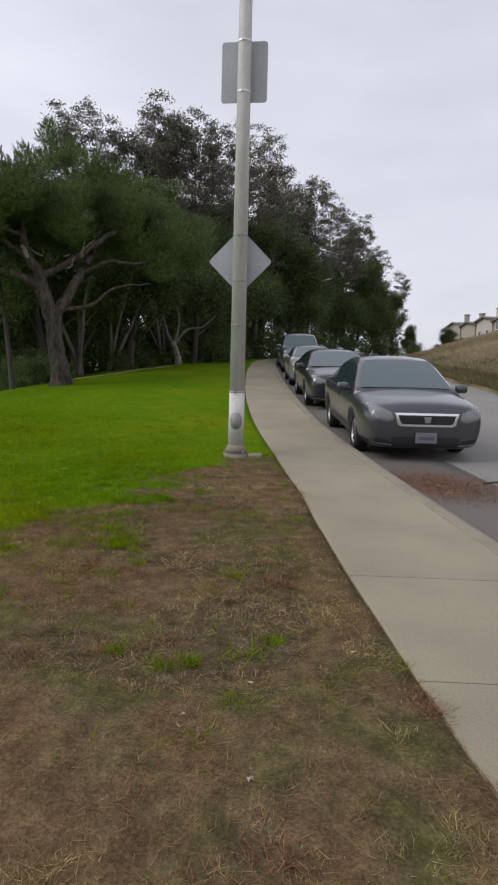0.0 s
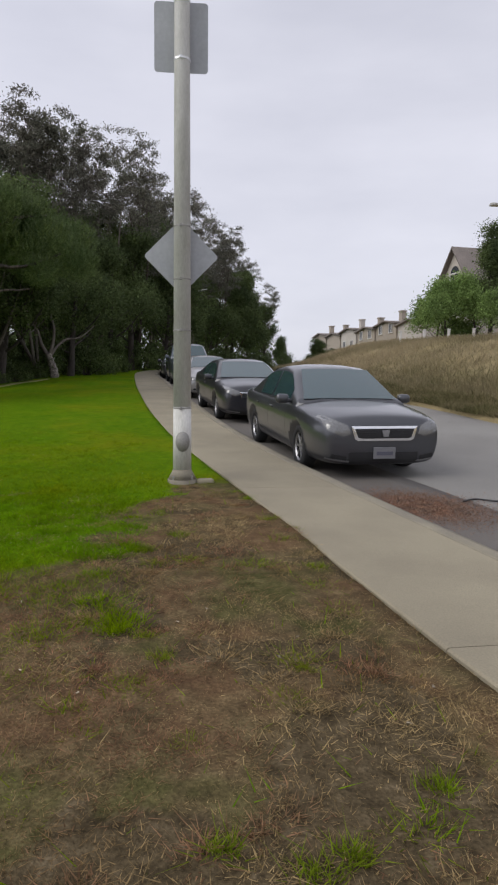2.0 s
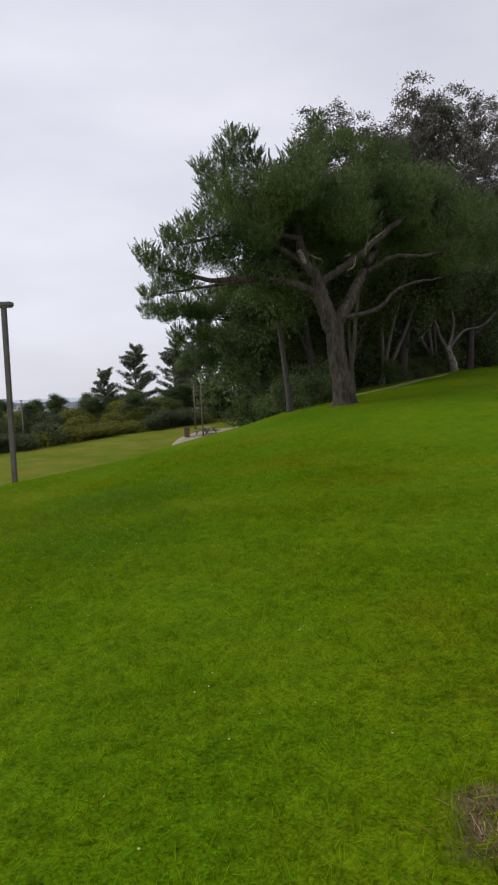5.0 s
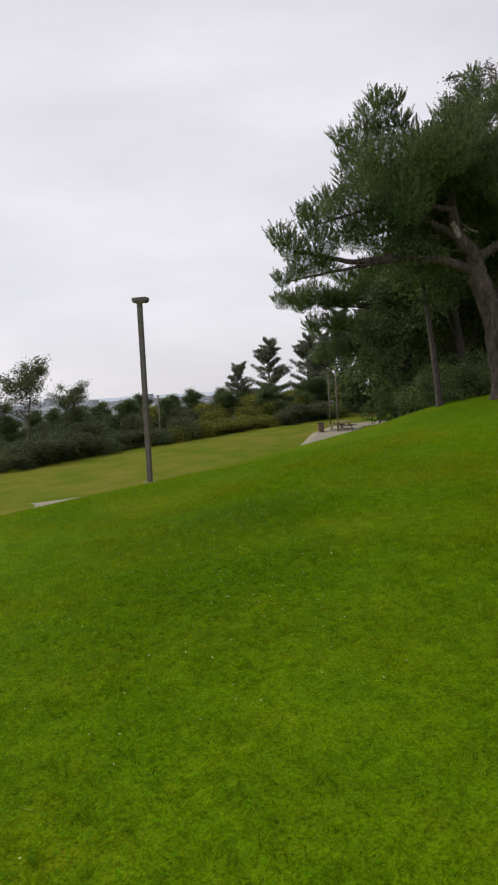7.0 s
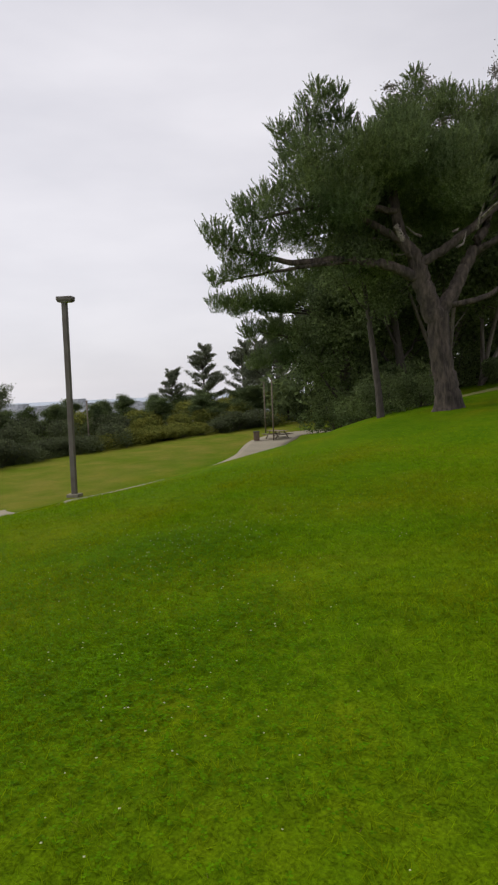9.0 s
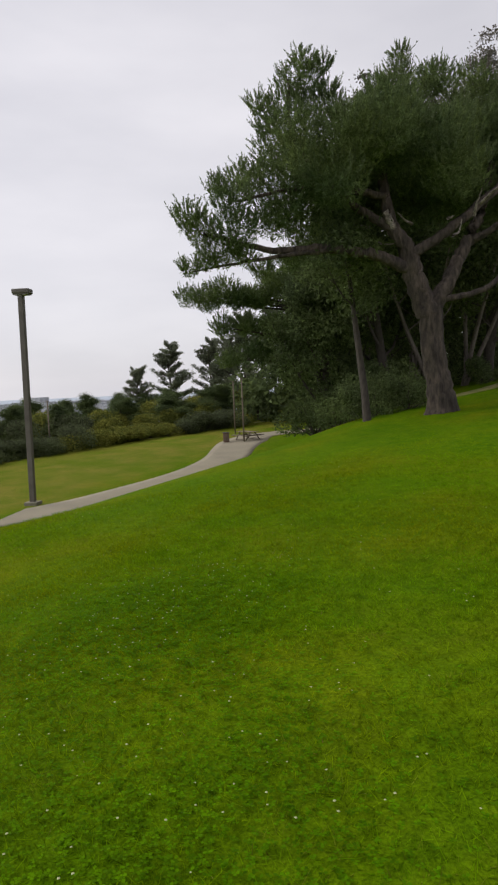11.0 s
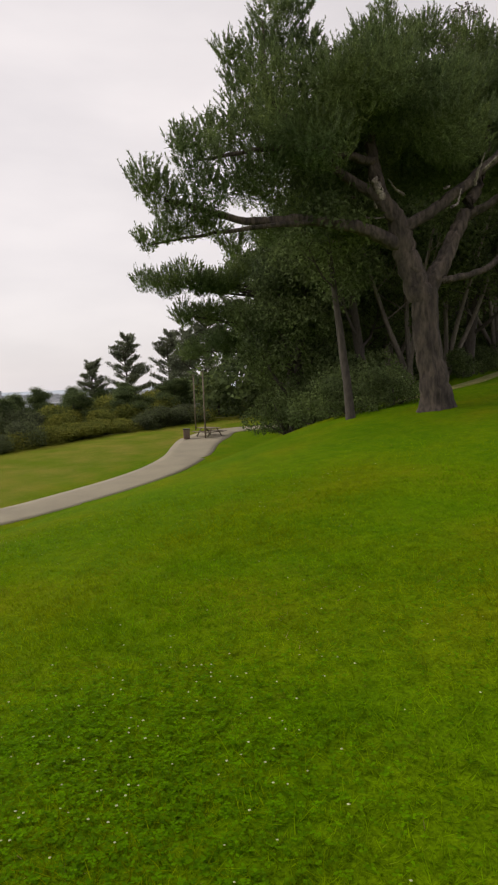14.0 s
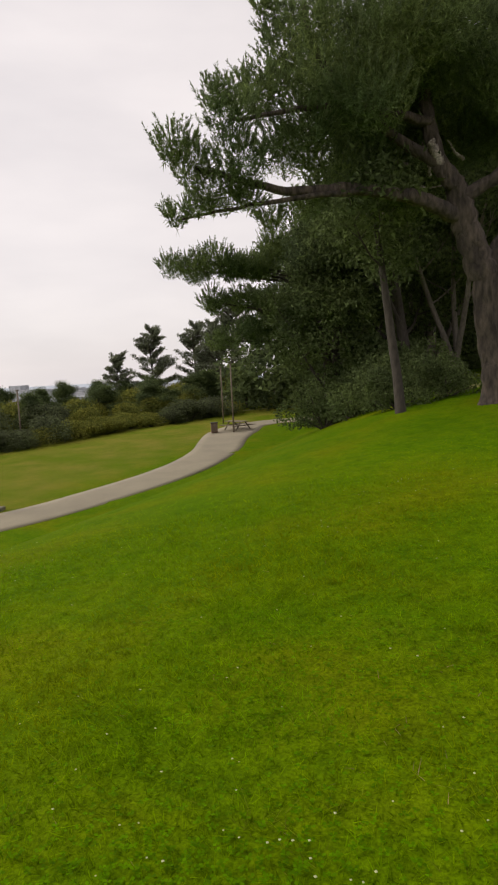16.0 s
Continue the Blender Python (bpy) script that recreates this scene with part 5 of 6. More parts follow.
    part("grille_surround", patch(tree, [tuple(p) for p in mid + (g - mid) * np.array([1.12, 1.5])], "front", -1, 0.016, 20), M_CHROME, car, "bright chrome grille frame")
    gr = part("grille", patch(tree, grille, "front", -1, 0.026, 20), M_BLACK, car)
    for z in np.linspace(g[:, 1].min() + 0.03, g[:, 1].max() - 0.03, 4):
        w = g[:, 0].max() * 0.86
        part("grille_bar", patch(tree, [(-w, z - 0.006), (w, z - 0.006), (w, z + 0.006), (-w, z + 0.006)], "front", -1, 0.034, 12), M_BLACK, gr)
    part("emblem", patch(tree, [(-0.035, mid[1] - 0.04), (0.035, mid[1] - 0.04), (0.055, mid[1] + 0.045), (-0.055, mid[1] + 0.045)], "front", -1, 0.05, 6), M_ALLOY, gr, "small silver emblem shape")
    lw = W / 2 - 0.36
    part("bumper_intake", patch(tree, [(-lw, 0.225), (lw, 0.225), (lw * 0.9, 0.385), (-lw * 0.9, 0.385)], "front", -1, 0.007, 16), M_BLACK, car)
    front = tree.ray_cast(Vector((0, -5, 0.5)), Vector((0, 1, 0)))[0]
    bm = bmesh.new()
    plate = part("number_plate", box(bm, 0, front.y - 0.02, 0.375, 0.31, 0.02, 0.155, 0.004), M_PLATE, car, "pale number plate with a plain bar")
    bm = bmesh.new()
    part("plate_bar", box(bm, 0, front.y - 0.031, 0.37, 0.23, 0.006, 0.05), M_PLATEINK, plate)
    for s in (-1, 1):
        bm = bmesh.new()
        cylinder(bm, (s * 0.05, y0 + 0.02, belt + 0.055), (s * 0.62, y0 + 0.10, belt + 0.075), 0.012, 0.008, 6)
        part("wiper", bm, M_BLACK, car)
    return car


def park(car, off, y_front, L, yaw_extra=0.0):
    """Stands a car on the street, its nose at y_front, off metres from the kerb line."""
    yc = y_front + L / 2
    slope = float(walk_x(yc + 1.3) - walk_x(yc - 1.3)) / 2.6
    yaw = -math.degrees(math.atan(slope)) * -1
    z0, z1 = float(rise(yc - 1.35)), float(rise(yc + 1.35))
    x = float(walk_x(yc)) + HALF + off
    car.matrix_basis = pose(x, yc, (z0 + z1) / 2 - 0.155, math.degrees(math.atan2(z1 - z0, 2.7)), 0, yaw_extra - yaw)
    return car


SEDAN_HOOD = [(-0.5, 0.80), (-0.47, 0.85), (-0.4, 0.90), (-0.3, 0.945), (-0.22, 0.965), (0.3, 0.99), (0.42, 1.03), (0.5, 0.98)]
SEDAN_ROOF = [(-1.24, 0.95), (-0.40, 1.41), (-0.05, 1.455), (0.25, 1.462), (0.6, 1.44), (0.95, 1.39), (1.80, 1.02)]
GRILLE = [(-0.42, 0.70), (-0.37, 0.57), (0.37, 0.57), (0.42, 0.70)]
HEADLAMP = [(0.48, 0.63), (0.58, 0.595), (0.80, 0.68), (0.84, 0.82), (0.78, 0.85), (0.51, 0.74)]
car1 = make_car("dusty dark grey four-door sedan parked at the kerb", M_PAINT_GREY, 4.93, 1.85, 1.476, SEDAN_HOOD, SEDAN_ROOF, (-1.42, 1.38), 0.325, 0.925, (0.845, 0.61), GRILLE, HEADLAMP, "parked cars")
park(car1, 1.07, 9.45, 4.93, -2.0)
car2 = make_car("black-grey sedan parked behind another sedan", M_PAINT_DARK, 4.85, 1.85, 1.40, SEDAN_HOOD, [(q, z - 0.075 * (z > 1.1)) for q, z in SEDAN_ROOF], (-1.4, 1.37), 0.325, 0.925, (0.845, 0.61),
                [(-0.45, 0.70), (-0.40, 0.60), (0.40, 0.60), (0.45, 0.70)], [(0.48, 0.66), (0.62, 0.63), (0.83, 0.74), (0.84, 0.83), (0.78, 0.84), (0.5, 0.74)], "parked cars")
park(car2, 1.05, 15.9, 4.85)
COUPE_HOOD = [(-0.5, 0.70), (-0.47, 0.76), (-0.4, 0.84), (-0.3, 0.92), (-0.2, 0.96), (0.3, 0.98), (0.42, 1.0), (0.5, 0.95)]
COUPE_ROOF = [(-1.1, 0.96), (-0.32, 1.31), (0.0, 1.35), (0.25, 1.35), (0.5, 1.33), (0.85, 1.26), (1.6, 1.0)]
car3 = make_car("silver two-door coupe parked in a row", M_PAINT_SILVER, 4.45, 1.74, 1.35, COUPE_HOOD, COUPE_ROOF, (-1.32, 1.25), 0.30, 0.92, (0.78, 0.56),
                [(-0.34, 0.62), (-0.30, 0.55), (0.30, 0.55), (0.34, 0.62)], [(0.40, 0.58), (0.52, 0.56), (0.76, 0.62), (0.78, 0.72), (0.7, 0.73), (0.42, 0.67)], "parked cars")
park(car3, 1.0, 22.0, 4.45)
SUV_HOOD = [(-0.5, 0.98), (-0.47, 1.06), (-0.4, 1.12), (-0.3, 1.16), (-0.22, 1.18), (0.3, 1.2), (0.45, 1.2), (0.5, 1.14)]
SUV_ROOF = [(-1.12, 1.18), (-0.5, 1.70), (-0.1, 1.78), (0.5, 1.79), (1.5, 1.77), (2.1, 1.70), (2.36, 1.2)]
car4 = make_car("dark blue-grey sport utility vehicle parked uphill", M_PAINT_BLUE, 4.75, 1.86, 1.79, SUV_HOOD, SUV_ROOF, (-1.4, 1.37), 0.365, 1.14, (0.85, 0.68),
                [(-0.5, 0.95), (-0.45, 0.76), (0.45, 0.76), (0.5, 0.95)], [(0.54, 0.78), (0.6, 0.76), (0.82, 0.80), (0.84, 0.95), (0.76, 0.97), (0.55, 0.93)], "parked cars", suv=True)
park(car4, 1.05, 29.3, 4.75)
for src, off, y, lng in ((car2, 1.0, 36.4, 4.85), (car3, 1.0, 43.0, 4.45), (car1, 1.05, 49.2, 4.93), (car3, 1.0, 55.5, 4.45), (car3, 1.0, 61.3, 4.45), (car3, 1.05, 66.8, 4.45), (car3, 1.0, 72.4, 4.45), (car1, 1.0, 78.2, 4.93)):
    park(copy_thing(src, Matrix.Identity(4)), off, y, lng)

# ---- far street lamp on the hill ----
far_pole = thing("street_pole", pose(2.35, 62.0, float(lie(2.35, 62))), "thin far grey street pole beside the road", "pole")
bm = bmesh.new()
cylinder(bm, (0, 0, -0.2), (0, 0, 7.0), 0.09, 0.06, 8)
part("shaft", bm, M_POLE, far_pole, smooth=True)
bm = bmesh.new()
part("lamp_arm", cylinder(bm, (0, 0, 6.9), (1.9, 0, 7.3), 0.05, 0.04, 8), M_POLE, far_pole, smooth=True)


side_lamp = thing("street_lamp", pose(16.9, 29.0, float(lie(16.9, 29.0))), "far grey street lamp on the bank, unlit", "lamp")
bm = bmesh.new()
top = 10.2 - float(dip(29.0)) - float(lie(16.9, 29.0))
cylinder(bm, (0, 0, -0.3), (0, 0, top), 0.09, 0.06, 8)
part("shaft", bm, M_POLE, side_lamp, smooth=True)
bm = bmesh.new()
part("lamp_arm", cylinder(bm, (0, 0, top - 0.1), (-2.2, 0, top + 0.1), 0.04, 0.03, 8), M_POLE, side_lamp, smooth=True)
bm = bmesh.new()
part("lamp_head", box(bm, -2.5, 0, top + 0.08, 0.7, 0.26, 0.14, 0.05), M_POLE, side_lamp)

# ---- houses on the hill ----
def window_part(house, x, y, z, w, h, face, arch=False):
    """A framed window set proud of a wall that faces -y or -x."""
    win = thing("window", pose(x, y, z, 0, 0, 0 if face == "y" else -90), "pale-framed window with dark panes", "")
    win.parent = house
    bm = bmesh.new()
    for sx in (-1, 1):
        box(bm, sx * w / 2, 0, h / 2, 0.12, 0.12, h)
    box(bm, 0, 0, 0, w + 0.2, 0.14, 0.12)
    box(bm, 0, 0, h, w + 0.2, 0.12, 0.12)
    box(bm, 0, 0, h / 2, 0.06, 0.08, h)
    part("frame", bm, M_TRIM, win)
    bm = bmesh.new()
    box(bm, 0, 0.02, h / 2, w, 0.04, h)
    if arch:
        cylinder(bm, (0, 0, h), (0, 0.04, h), w / 2, w / 2, 20)
    part("pane", bm, M_PANE, win)


def house(x, y, turn, w, d, h, pitch, wall, label, arch=False, chimney=True, dz=0.0):
    """A gabled house; its gable faces -y before it is turned."""
    b = thing("house", ground_pose(x, y, turn, dz), label, "house", "houses on the hill")
    bm = bmesh.new()
    g = [(-w / 2, 0), (w / 2, 0), (w / 2, h), (0, h + pitch), (-w / 2, h)]
    f = [bm.verts.new((px, -d / 2, pz_ - (1.5 if pz_ == 0 else 0))) for px, pz_ in g]
    k = [bm.verts.new((px, d / 2, pz_ - (1.5 if pz_ == 0 else 0))) for px, pz_ in g]
    bm.faces.new(f)
    bm.faces.new(k[::-1])
    for i in range(5):
        bm.faces.new((f[i], f[(i + 1) % 5], k[(i + 1) % 5], k[i]))
    part("wall", bm, wall, b)
    bm = bmesh.new()
    o = 0.45
    for s in (-1, 1):
        e = pitch / (w / 2) * o
        q = [(s * (w / 2 + o), h - e), (0, h + pitch), (0, h + pitch + 0.2), (s * (w / 2 + o), h - e + 0.2)]
        a = [bm.verts.new((px, -d / 2 - o, pz_ + 0.02)) for px, pz_ in q]
        c = [bm.verts.new((px, d / 2 + o, pz_ + 0.02)) for px, pz_ in q]
        bm.faces.new(a)
        bm.faces.new(c[::-1])
        for i in range(4):
            bm.faces.new((a[i], a[(i + 1) % 4], c[(i + 1) % 4], c[i]))
    part("roof", bm, M_ROOF, b)
    if chimney:
        bm = bmesh.new()
        box(bm, w * 0.28, -d * 0.3, h + pitch * 0.7 + 0.3, 0.9, 0.7, 2.3)
        box(bm, w * 0.28, -d * 0.3, h + pitch * 0.7 + 1.5, 1.1, 0.9, 0.16)
        part("chimney", bm, wall, b)
    if arch:
        window_part(b, 0, -d / 2 - 0.06, h - 1.9, 1.3, 2.4, "y", True)
        window_part(b, 0, -d / 2 - 0.06, 0.8, 1.6, 1.3, "y")
    else:
        for sx in (-0.25, 0.25):
            for zz in (0.9, 3.6):
                if zz + 1.4 < h + 0.5:
                    window_part(b, sx * w, -d / 2 - 0.06, zz, 1.2, 1.3, "y")
    for sy in (-0.3, 0.0, 0.3):
        for zz in (0.9, 3.6):
            if zz + 1.3 < h:
                window_part(b, -w / 2 - 0.06, sy * d, zz, 1.1, 1.3, "x")
    return b


house(29.98, 56.2, -84, 4.0, 9, 5.5, 2.6, M_STUCCO, "pale stucco gabled house with a tall arched window", arch=True, chimney=False)
for k in range(6):
    hx, hy = 33.0 - 0.42 * k, 84 + 7.6 * k
    house(hx + 4, hy, -88, 7.4, 8.0, 11.5 + 0.3 * k + 0.35 * (k % 2) + 0.15 - float(dip(hy)) - float(lie(hx + 4, hy)), 0.5, M_STUCCO_TAN if k % 3 else M_STUCCO, "far tan stucco townhouse in a row")

# fence and trees by the near house
for k in range(11):
    p = thing("fence_post", ground_pose(15.6 + 1.35 * k, 43.0 - 0.75 * k, 0, -0.1), "short pale fence post in dry grass", "post", "fence posts")
    bm = bmesh.new()
    part("post", box(bm, 0, 0, 0.4, 0.15, 0.15, 0.9, 0.02), M_TRIM, p)
    bm = bmesh.new()
    part("cap", box(bm, 0, 0, 0.87, 0.19, 0.19, 0.05, 0.01), M_TRIM, p)
leafy = make_tree("garden_tree", 90, 4.8, 0.06, 2.9, M_BARK_DARK, M_BROADLEAF, "bright green leafy garden tree by a fence", leaves=14000, leaf_size=0.10, sides=3, clump=0.8, droop=0.2, limbs=12, group="garden trees")
place(leafy, 19.5, 44.5, 0.86, 30)
for x, y, s, a in ((21.8, 44.5, 0.92, 100), (24.5, 42.5, 0.95, 200), (20.2, 47.5, 0.9, 310)):
    repeat(leafy, x, y, s, a)
repeat(darks[1], 25.1, 48.4, 0.9, 40)
repeat(darks[1], 30.5, 47.0, 0.55, 80)
for x, y, s, a in ((22.9, 92, 0.42, 0), (24.5, 97, 0.4, 90)):
    repeat(darks[1], x, y, s, a)
repeat(darks[1], 20.8, 83.0, 0.62, 15, 0.72)
for x, y, s in ((19.6, 73, 0.75), (21.0, 76, 0.6), (27.5, 74, 0.7)):
    repeat(scrub[1], x, y, s, x * 40)


# ---- dry grass on the hillside ----
def blades(rng, x, y, z, height, width, lean=0.5):
    n = len(x)
    a = rng.uniform(0, 2 * np.pi, n)
    s = np.stack([np.cos(a), np.sin(a), np.zeros(n)], -1) * (width * rng.uniform(0.6, 1.3, n))[:, None] / 2
    root = np.stack([x, y, z], -1)
    tip = root + np.stack([rng.normal(0, lean, n), rng.normal(0, lean, n), np.ones(n)], -1) * (height * rng.uniform(0.5, 1.2, n))[:, None]
    v = np.stack([root - s, root + s, tip], 1).reshape(-1, 3)
    return v, np.arange(3 * n).reshape(-1, 3)


def stuff(name, v, f, mat, label, category):
    me = mesh_of(name, v, f, mat)
    return tagged(new(name, me), label, category, kind="stuff")


rng = np.random.default_rng(11)
n = 150000
y = rng.uniform(8, 75, n)
r = 0.1 + rng.uniform(0.0, 1, n) ** 1.2 * 16
x = walk_x(y) + HALF + ROAD + r
thin = np.sin(x * 1.1 + np.sin(y * 0.7)) * np.sin(y * 0.9 + 0.5 * x) + rng.normal(0, 0.5, n) > -0.35
x, y, r = x[thin], y[thin], r[thin]
v, f = blades(rng, x, y, lie(x, y) - 0.03, np.where(r < 1.5, 0.15, 0.36) + 0 * x, 0.026 + 0 * x, 0.6)
stuff("dry_grass", v, f, M_HAY, "tall straw-coloured dry grass on the roadside bank", "grass")

n = 60000
y = rng.uniform(6, 60, n)
r = np.abs(rng.normal(0, 2.0, n)) - 0.1 + 0.12 * np.sin(y * 1.7)
x = walk_x(y) + HALF + ROAD + r
v, f = blades(rng, x, y, lie(x, y) - 0.03, 0.10 + 0.3 * spots(x, y, 1.3, 33), 0.03 + 0 * x, 0.8)
stuff("roadside_weeds", v, f, M_WEED, "low brown-green weeds along the road's far edge", "grass")

# leaf litter in the gutter
n = 30000
y = rng.normal(7.85, 0.42, n)
x = walk_x(y) + HALF + np.abs(rng.normal(0.6, 0.33, n)) + 0.03
p = np.stack([x, y, rise(y) - 0.146 + rng.uniform(0, 0.008, n)], -1)
v, f = leaf_quads(rng, p, 0.0085, 1.6)
v[:, 2] = np.clip(v[:, 2], np.repeat(p[:, 2], 4) - 0.003, np.repeat(p[:, 2], 4) + 0.006)
stuff("leaf_litter", v, f, M_LITTER, "reddish fallen leaves drifted in the gutter", "leaves")

# a thin cable across the road
cable = thing("cable", Matrix.Identity(4), "thin dark cable lying across the road", "cable")
line = np.array([(2.5, 8.0), (2.7, 8.1), (2.9, 7.97), (3.2, 7.9), (3.7, 7.96), (4.4, 7.85), (5.2, 7.95)])
line = spline(np.column_stack([line, rise(line[:, 1]) - 0.135]), 6)
v, f = tube(line, np.full(len(line), 0.011), 6)
under("cord", mesh_of("cord", v, f, M_BLACK, True), cable)

# ---- turf close to the walk ----
WALK_LINE = np.array([(0, 0), (-6.9, 9.6)])


def near_turf(n, reach0, reach1, rng):
    """Places scattered over the lawn that the walk crosses."""
    t = rng.uniform(-0.05, 1.6, n)
    c = WALK_LINE[0] + (WALK_LINE[1] - WALK_LINE[0]) * t[:, None]
    d = rng.uniform(-reach0, reach1, n)
    ok = rng.random(n) < smooth(-reach0, -reach0 * 0.35, d) * smooth(reach1, reach1 * 0.35, d) * smooth(1.6, 1.15, t)
    c, d, n = c[ok], d[ok], int(ok.sum())
    return c[:, 0] + d * 0.81, c[:, 1] + d * 0.58 + rng.uniform(0, 2.2, n)


def on_lawn(x, y):
    return (x < walk_x(y) - HALF + verge(y) + 0.01 + 0.04 * np.sin(y * 9) * np.sin(y * 4.1)) & (np.hypot(x - PX, y - PY) > 0.17)


def sit(x, y):
    return lie(x, y) + 0.03 * np.sin(x * 0.9 + np.sin(y * 0.6)) * np.sin(y * 0.7 + 1.3) - 0.012


def mottle(x, y):
    """Uneven wear, from -1 to 1."""
    return np.sin(x * 3.1 + 2 * np.sin(y * 1.7)) * np.sin(y * 2.6 + np.sin(x * 1.3)) * 0.7 + 0.3 * np.sin(x * 9.1 + 3 * np.sin(y * 5.3)) * np.sin(y * 8.3)


x, y = near_turf(900000, 6.5, 5.0, rng)
m = mottle(x, y)
worn = wear(x, y) + 0.1 * m + rng.normal(0, 0.2, len(x))
keep = on_lawn(x, y)
lush = keep & (worn < 0.5) & (rng.random(len(x)) < 0.86 + 0.2 * m)
xx, yy = x[lush], y[lush]
v, f = blades(rng, xx, yy, sit(xx, yy), 0.040 + 0.014 * mottle(xx * 0.6 + 3, yy * 0.6) + 0.03 * smooth(0.02, 0.2, wear(xx, yy)), np.full(len(xx), 0.0072), 1.0)
stuff("grass", v, f, M_BLADE, "short bright green lawn grass and clover", "grass")
dry = keep & (worn >= 0.5) & (rng.random(len(x)) > 0.7 * earth(x, y))
red = spots(x, y, 1.1, 71) + rng.normal(0, 0.05, len(x)) > 0.56
for pick, mat, label in ((dry & ~red, M_STRAW, "flattened straw-brown worn turf"), (dry & red, M_STRAW_RED, "flattened reddish dry turf")):
    xx, yy = x[pick], y[pick]
    v, f = blades(rng, xx, yy, sit(xx, yy) + 0.004, 0.010 + 0.022 * smooth(0.4, 0.7, spots(xx, yy, 0.35, 81)), np.full(len(xx), 0.0046), 1.5)
    stuff("dry_turf", v, f, mat, label, "grass")

n = 200000
x, y = rng.uniform(-2.9, 1.1, n), 1.0 + 7.6 * rng.uniform(0, 1, n) ** 1.5
thatch = spots(x, y, 0.3, 91)
ok = on_lawn(x, y) & (wear(x, y) + rng.normal(0, 0.1, n) > 0.55) & (rng.random(n) < smooth(0.3, 0.6, thatch) + 0.12) & (rng.random(n) > 0.6 * earth(x, y))
x, y, thatch = x[ok], y[ok], thatch[ok]
v, f = blades(rng, x, y, sit(x, y) + 0.003, 0.006 + 0.016 * thatch, np.full(len(x), 0.004), 2.0)
stuff("thatch", v, f, M_STRAW, "matted short straw over worn soil", "grass")


def tufts(count, each, x0, x1, y0, y1, wide, tall, mat, label, lean=0.8):
    """Clumps of longer blades that lean out from their middle."""
    tx, ty = rng.uniform(x0, x1, count), rng.uniform(y0, y1, count)
    k = rng.integers(0, count, count * each)
    o = rng.normal(0, 1, (len(k), 2)) * (rng.uniform(0.4, 1.0, count)[k] * wide)[:, None]
    xx, yy = tx[k] + o[:, 0], ty[k] + o[:, 1] * 0.8
    ok = on_lawn(xx, yy)
    xx, yy, o, k = xx[ok], yy[ok], o[ok], k[ok]
    v, f = blades(rng, xx, yy, sit(xx, yy), tall * rng.uniform(0.6, 1.2, count)[k], np.full(len(xx), 0.006), lean)
    v[2::3, :2] += o * 0.35
    stuff("grass_tufts", v, f, mat, label, "grass")


tufts(60, 120, -1.9, 1.0, 1.2, 8.4, 0.07, 0.045, M_TUFT, "yellow-green tufts in worn turf")
tufts(60, 220, -2.5, -1.1, 4.3, 8.4, 0.1, 0.055, M_BLADE, "green grass clumps reaching into worn turf")
tufts(150, 120, -2.6, 1.0, 1.5, 8.2, 0.09, 0.03, M_STRAW, "clumps of pale straw in worn turf", 1.2)
tufts(110, 120, -2.6, 1.0, 1.5, 8.2, 0.09, 0.03, M_STRAW_RED, "clumps of reddish dry grass in worn turf", 1.2)

tufts(900, 46, -9.5, -1.2, 3.0, 13.5, 0.09, 0.05, M_BLADE, "longer green tufts scattered over the lawn", 0.9)
tufts(420, 40, -9.5, -1.2, 3.0, 13.5, 0.08, 0.045, M_TUFT, "yellow-green tufts scattered over the lawn", 0.9)

# pale dry leaves and chips on the worn strip
n = 70
xx, yy = rng.uniform(-2.2, 1.0, n), rng.uniform(1.0, 8.0, n)
ok = on_lawn(xx, yy)
c = np.stack([xx, yy, sit(xx, yy) + 0.02], -1)[ok]
v, f = leaf_quads(rng, c, 0.017, 1.9, 0.0, 3)
v[:, 2] = np.repeat(c[:, 2], 3) + (v[:, 2] - np.repeat(c[:, 2], 3)) * 0.3
stuff("fallen_leaves", v, f, M_CHIP, "pale dry fallen leaves on worn turf", "leaves")

# broad clover leaves where the lawn is lushest
cx, cy = near_turf(160, 6.0, 4.0, rng)
cx = np.concatenate([cx, rng.normal(-7.6, 0.5, 22), rng.normal(-6.2, 0.4, 10)])      # a lush bed beside the walk
cy = np.concatenate([cy, rng.normal(9.8, 0.45, 22), rng.normal(7.9, 0.35, 10)])
n = 34000
k = rng.integers(0, len(cx), n)
xx, yy = cx[k] + rng.normal(0, 0.38, n), cy[k] + rng.normal(0, 0.38, n)
ok = on_lawn(xx, yy) & (wear(xx, yy) < 0.05)
xx, yy = xx[ok], yy[ok]
n = len(xx)
a = rng.uniform(0, 2 * np.pi, n)
c = np.stack([xx, yy, sit(xx, yy) + rng.uniform(0.02, 0.05, n)], -1)
vs = []
for lobe in range(3):
    b = a + lobe * 2.094
    d = np.stack([np.cos(b), np.sin(b), rng.uniform(-0.1, 0.35, n)], -1) * (0.0135 * rng.uniform(0.6, 1.4, n))[:, None]
    s = np.stack([-np.sin(b), np.cos(b), np.zeros(n)], -1) * 0.0066
    vs.append(np.stack([c, c + d * 0.6 + s, c + d, c + d * 0.6 - s], 1))
v = np.concatenate(vs).reshape(-1, 3)
stuff("clover", v, np.arange(len(v)).reshape(-1, 4), M_CLOVER, "dark green clover leaves in the lawn", "clover")

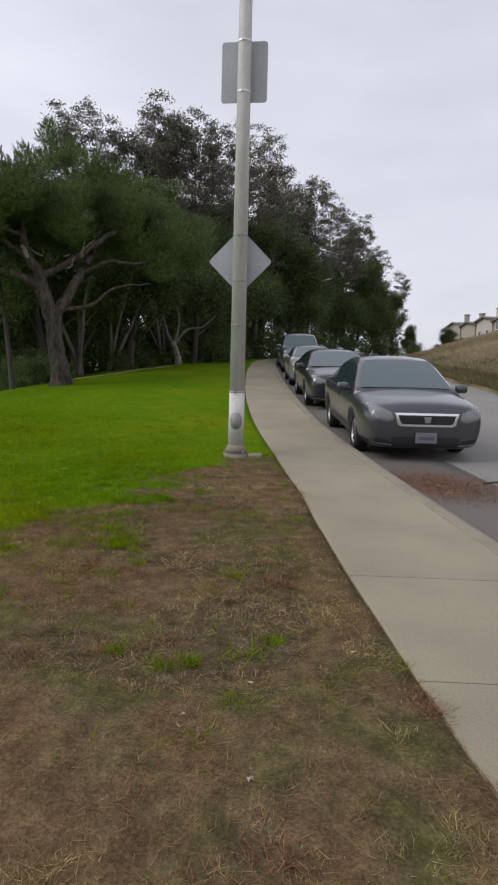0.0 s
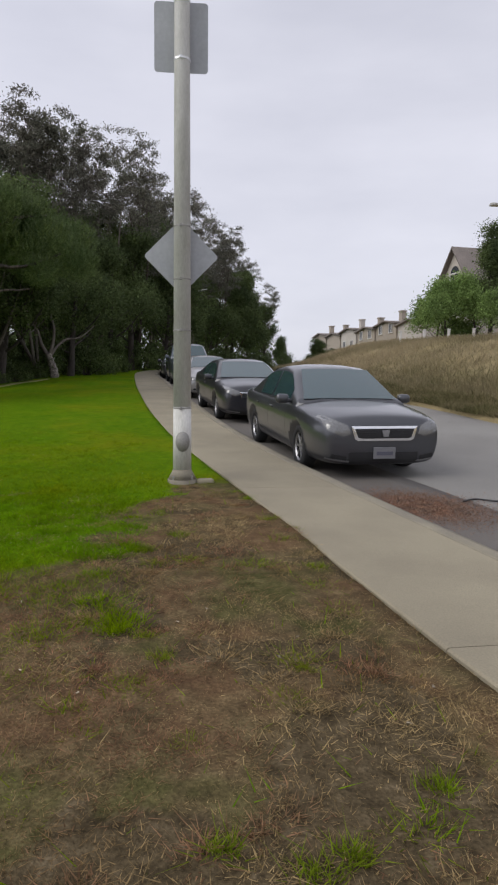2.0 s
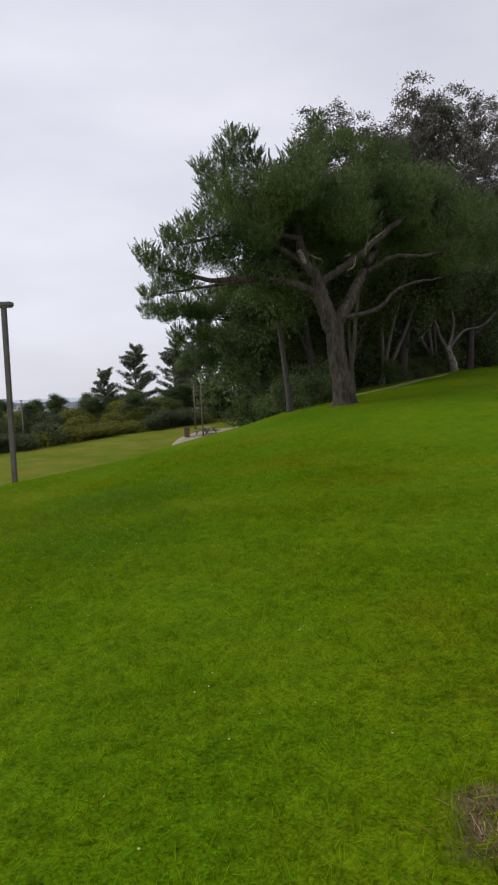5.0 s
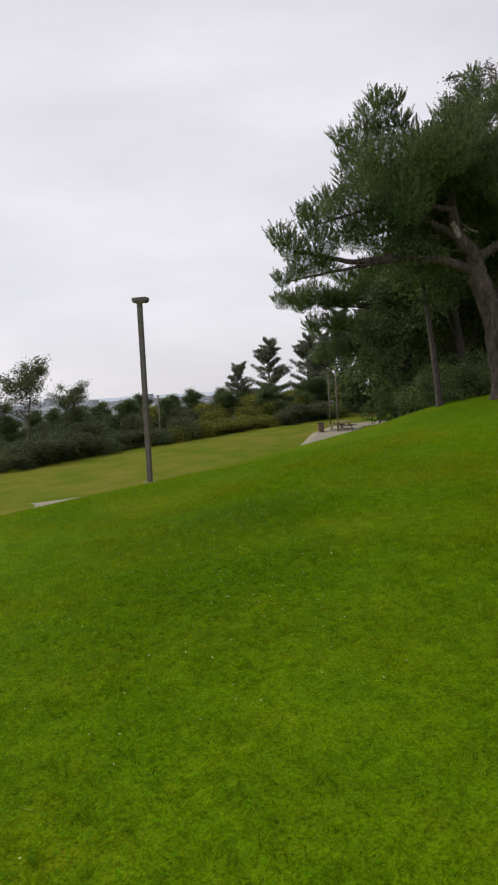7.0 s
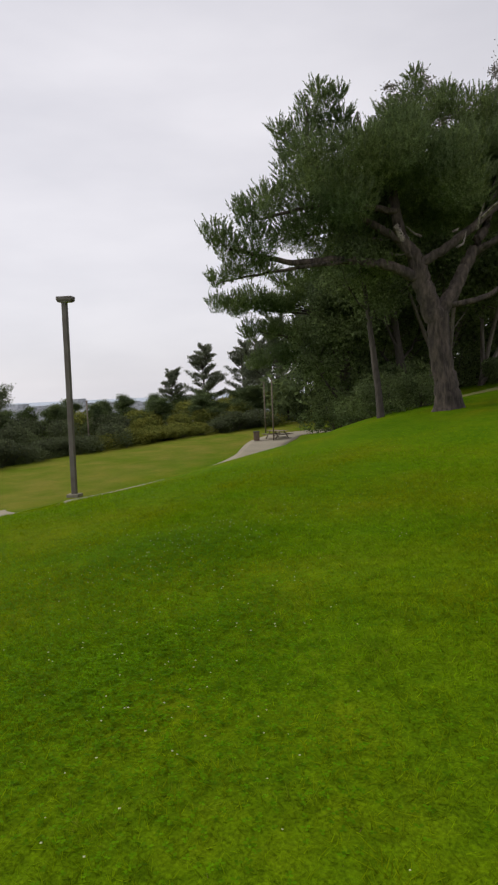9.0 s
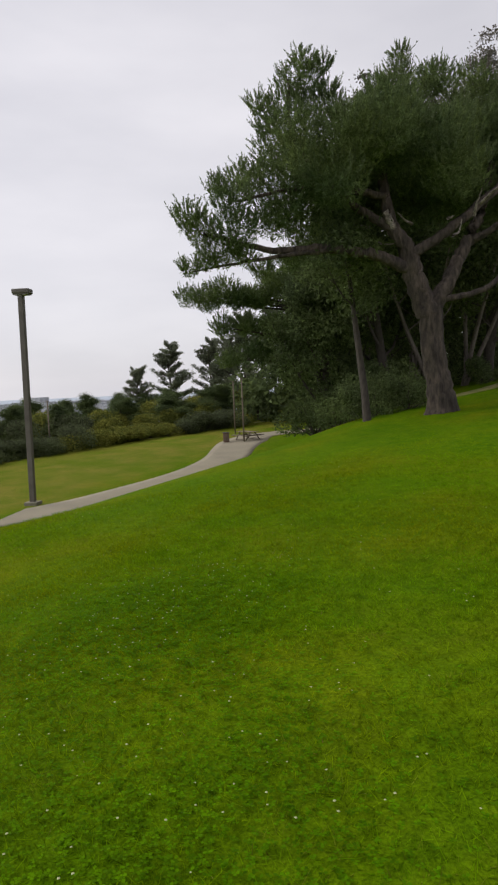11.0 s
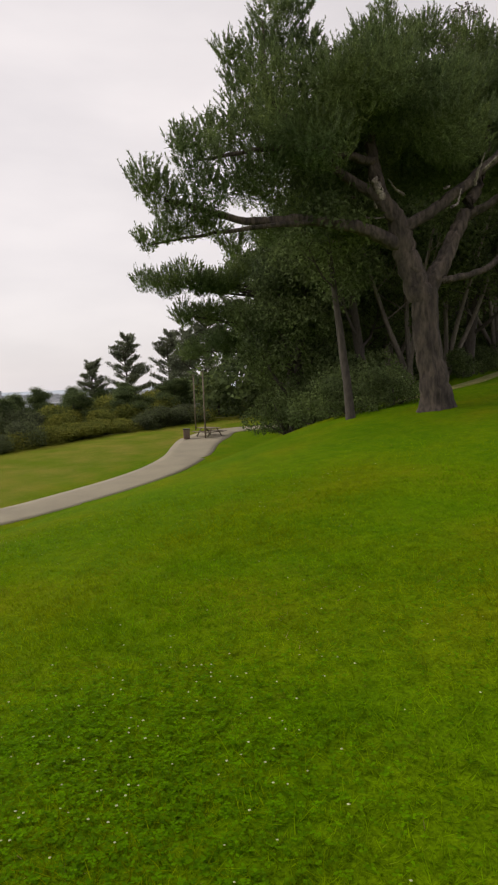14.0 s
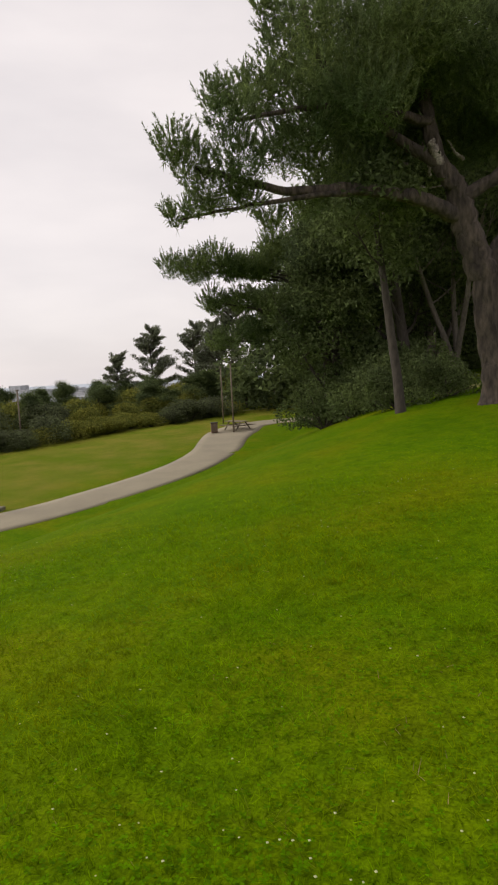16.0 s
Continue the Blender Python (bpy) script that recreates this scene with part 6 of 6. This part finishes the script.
# clover flowers
n = 950
k = rng.integers(0, len(cx), n)
x, y = cx[k] + rng.normal(0, 0.45, n), cy[k] + rng.normal(0, 0.45, n)
ok = on_lawn(x, y) & (wear(x, y) < 0.1) & (np.hypot(x + 3, y - 3) > 1.0)
x, y = x[ok], y[ok]
c = np.stack([x, y, sit(x, y) + rng.uniform(0.045, 0.075, len(x))], -1)
octa = np.array([(1, 0, 0), (0, 1, 0), (-1, 0, 0), (0, -1, 0), (0, 0, 0.6), (0, 0, -0.5)]) * 0.0052
faces = np.array([(0, 1, 4), (1, 2, 4), (2, 3, 4), (3, 0, 4), (1, 0, 5), (2, 1, 5), (3, 2, 5), (0, 3, 5)])
v = (c[:, None] + octa[None] * rng.uniform(0.7, 1.3, (len(c), 1, 1))).reshape(-1, 3)
f = (np.arange(len(c))[:, None, None] * 6 + faces[None]).reshape(-1, 3)
stuff("clover_flowers", v, f, M_PETAL, "small white clover flower heads in the lawn", "flowers")

# ---- distance: woods, town and sea ----
def far_wood(seed, spots, mat, name, label, size=0.4, n=1500):
    rng = np.random.default_rng(seed)
    at = []
    for x, y, r, h in spots:
        u = unit(rng, n) * rng.uniform(0.5, 1.1, n)[:, None]
        b = np.array([x, y, float(lie(x, y)) + h * 0.5])
        at.append(b + u * np.array([r, r, h * 0.55]))
    v, f = leaf_quads(rng, np.concatenate(at), size * 1.1, 1.5, 0.0, 3)
    return stuff(name, v, f, mat, label, "woods")


wood_rng = np.random.default_rng(5)
ang = np.radians(np.linspace(10, 95, 60))
dist = wood_rng.uniform(64, 110, 60)
far_wood(6, [(-d * math.sin(a) - 3, d * math.cos(a) + 4, wood_rng.uniform(4, 7), wood_rng.uniform(-2.8, -0.9) - float(dip(d * math.cos(a) + 4)) - float(lie(-d * math.sin(a) - 3, d * math.cos(a) + 4))) for a, d in zip(ang, dist)], M_SHRUB, "woodland", "dark far woodland below the lawn")
far_wood(9, [(x, 104 + 4 * math.sin(x), 6, 11) for x in range(-24, 14, 4)] + [(x, 68 + 0.5 * x, 4, 5) for x in range(-26, -4, 4)], M_CYPRESS, "woodland", "dark woodland closing the view behind the grove", 0.27, 2000)
sea = tagged(new("water", mesh_of("water", [(-4900, -1500, -34), (-2600, -1500, -34), (-2100, 1500, -34), (-1300, 2400, -34), (-300, 3000, -34), (-300, 4900, -34), (-4900, 4900, -34)], [(0, 1, 2, 3, 4, 5, 6)],
                                  material("sea_water", (0.30, 0.38, 0.47), 0.35, vary=0.08, scale=0.002, fine=0.02, bump=0.02))), "pale blue-grey sea on the horizon", "sea", kind="structure")
town_rng = np.random.default_rng(8)
blocks = bmesh.new()
for k in range(460):
    a, d = radians(town_rng.uniform(24, 86)), 1000 + 1500 * town_rng.uniform(0, 1)
    h = town_rng.uniform(5, 13) if k % 26 else town_rng.uniform(22, 34)
    box(blocks, -d * math.sin(a), d * math.cos(a), h / 2 - 36, town_rng.uniform(16, 60), town_rng.uniform(16, 50), h + 3)
town = part("town", blocks, M_HAZY, None)
tagged(town, "pale far town blocks near the shore", "town", kind="stuff")
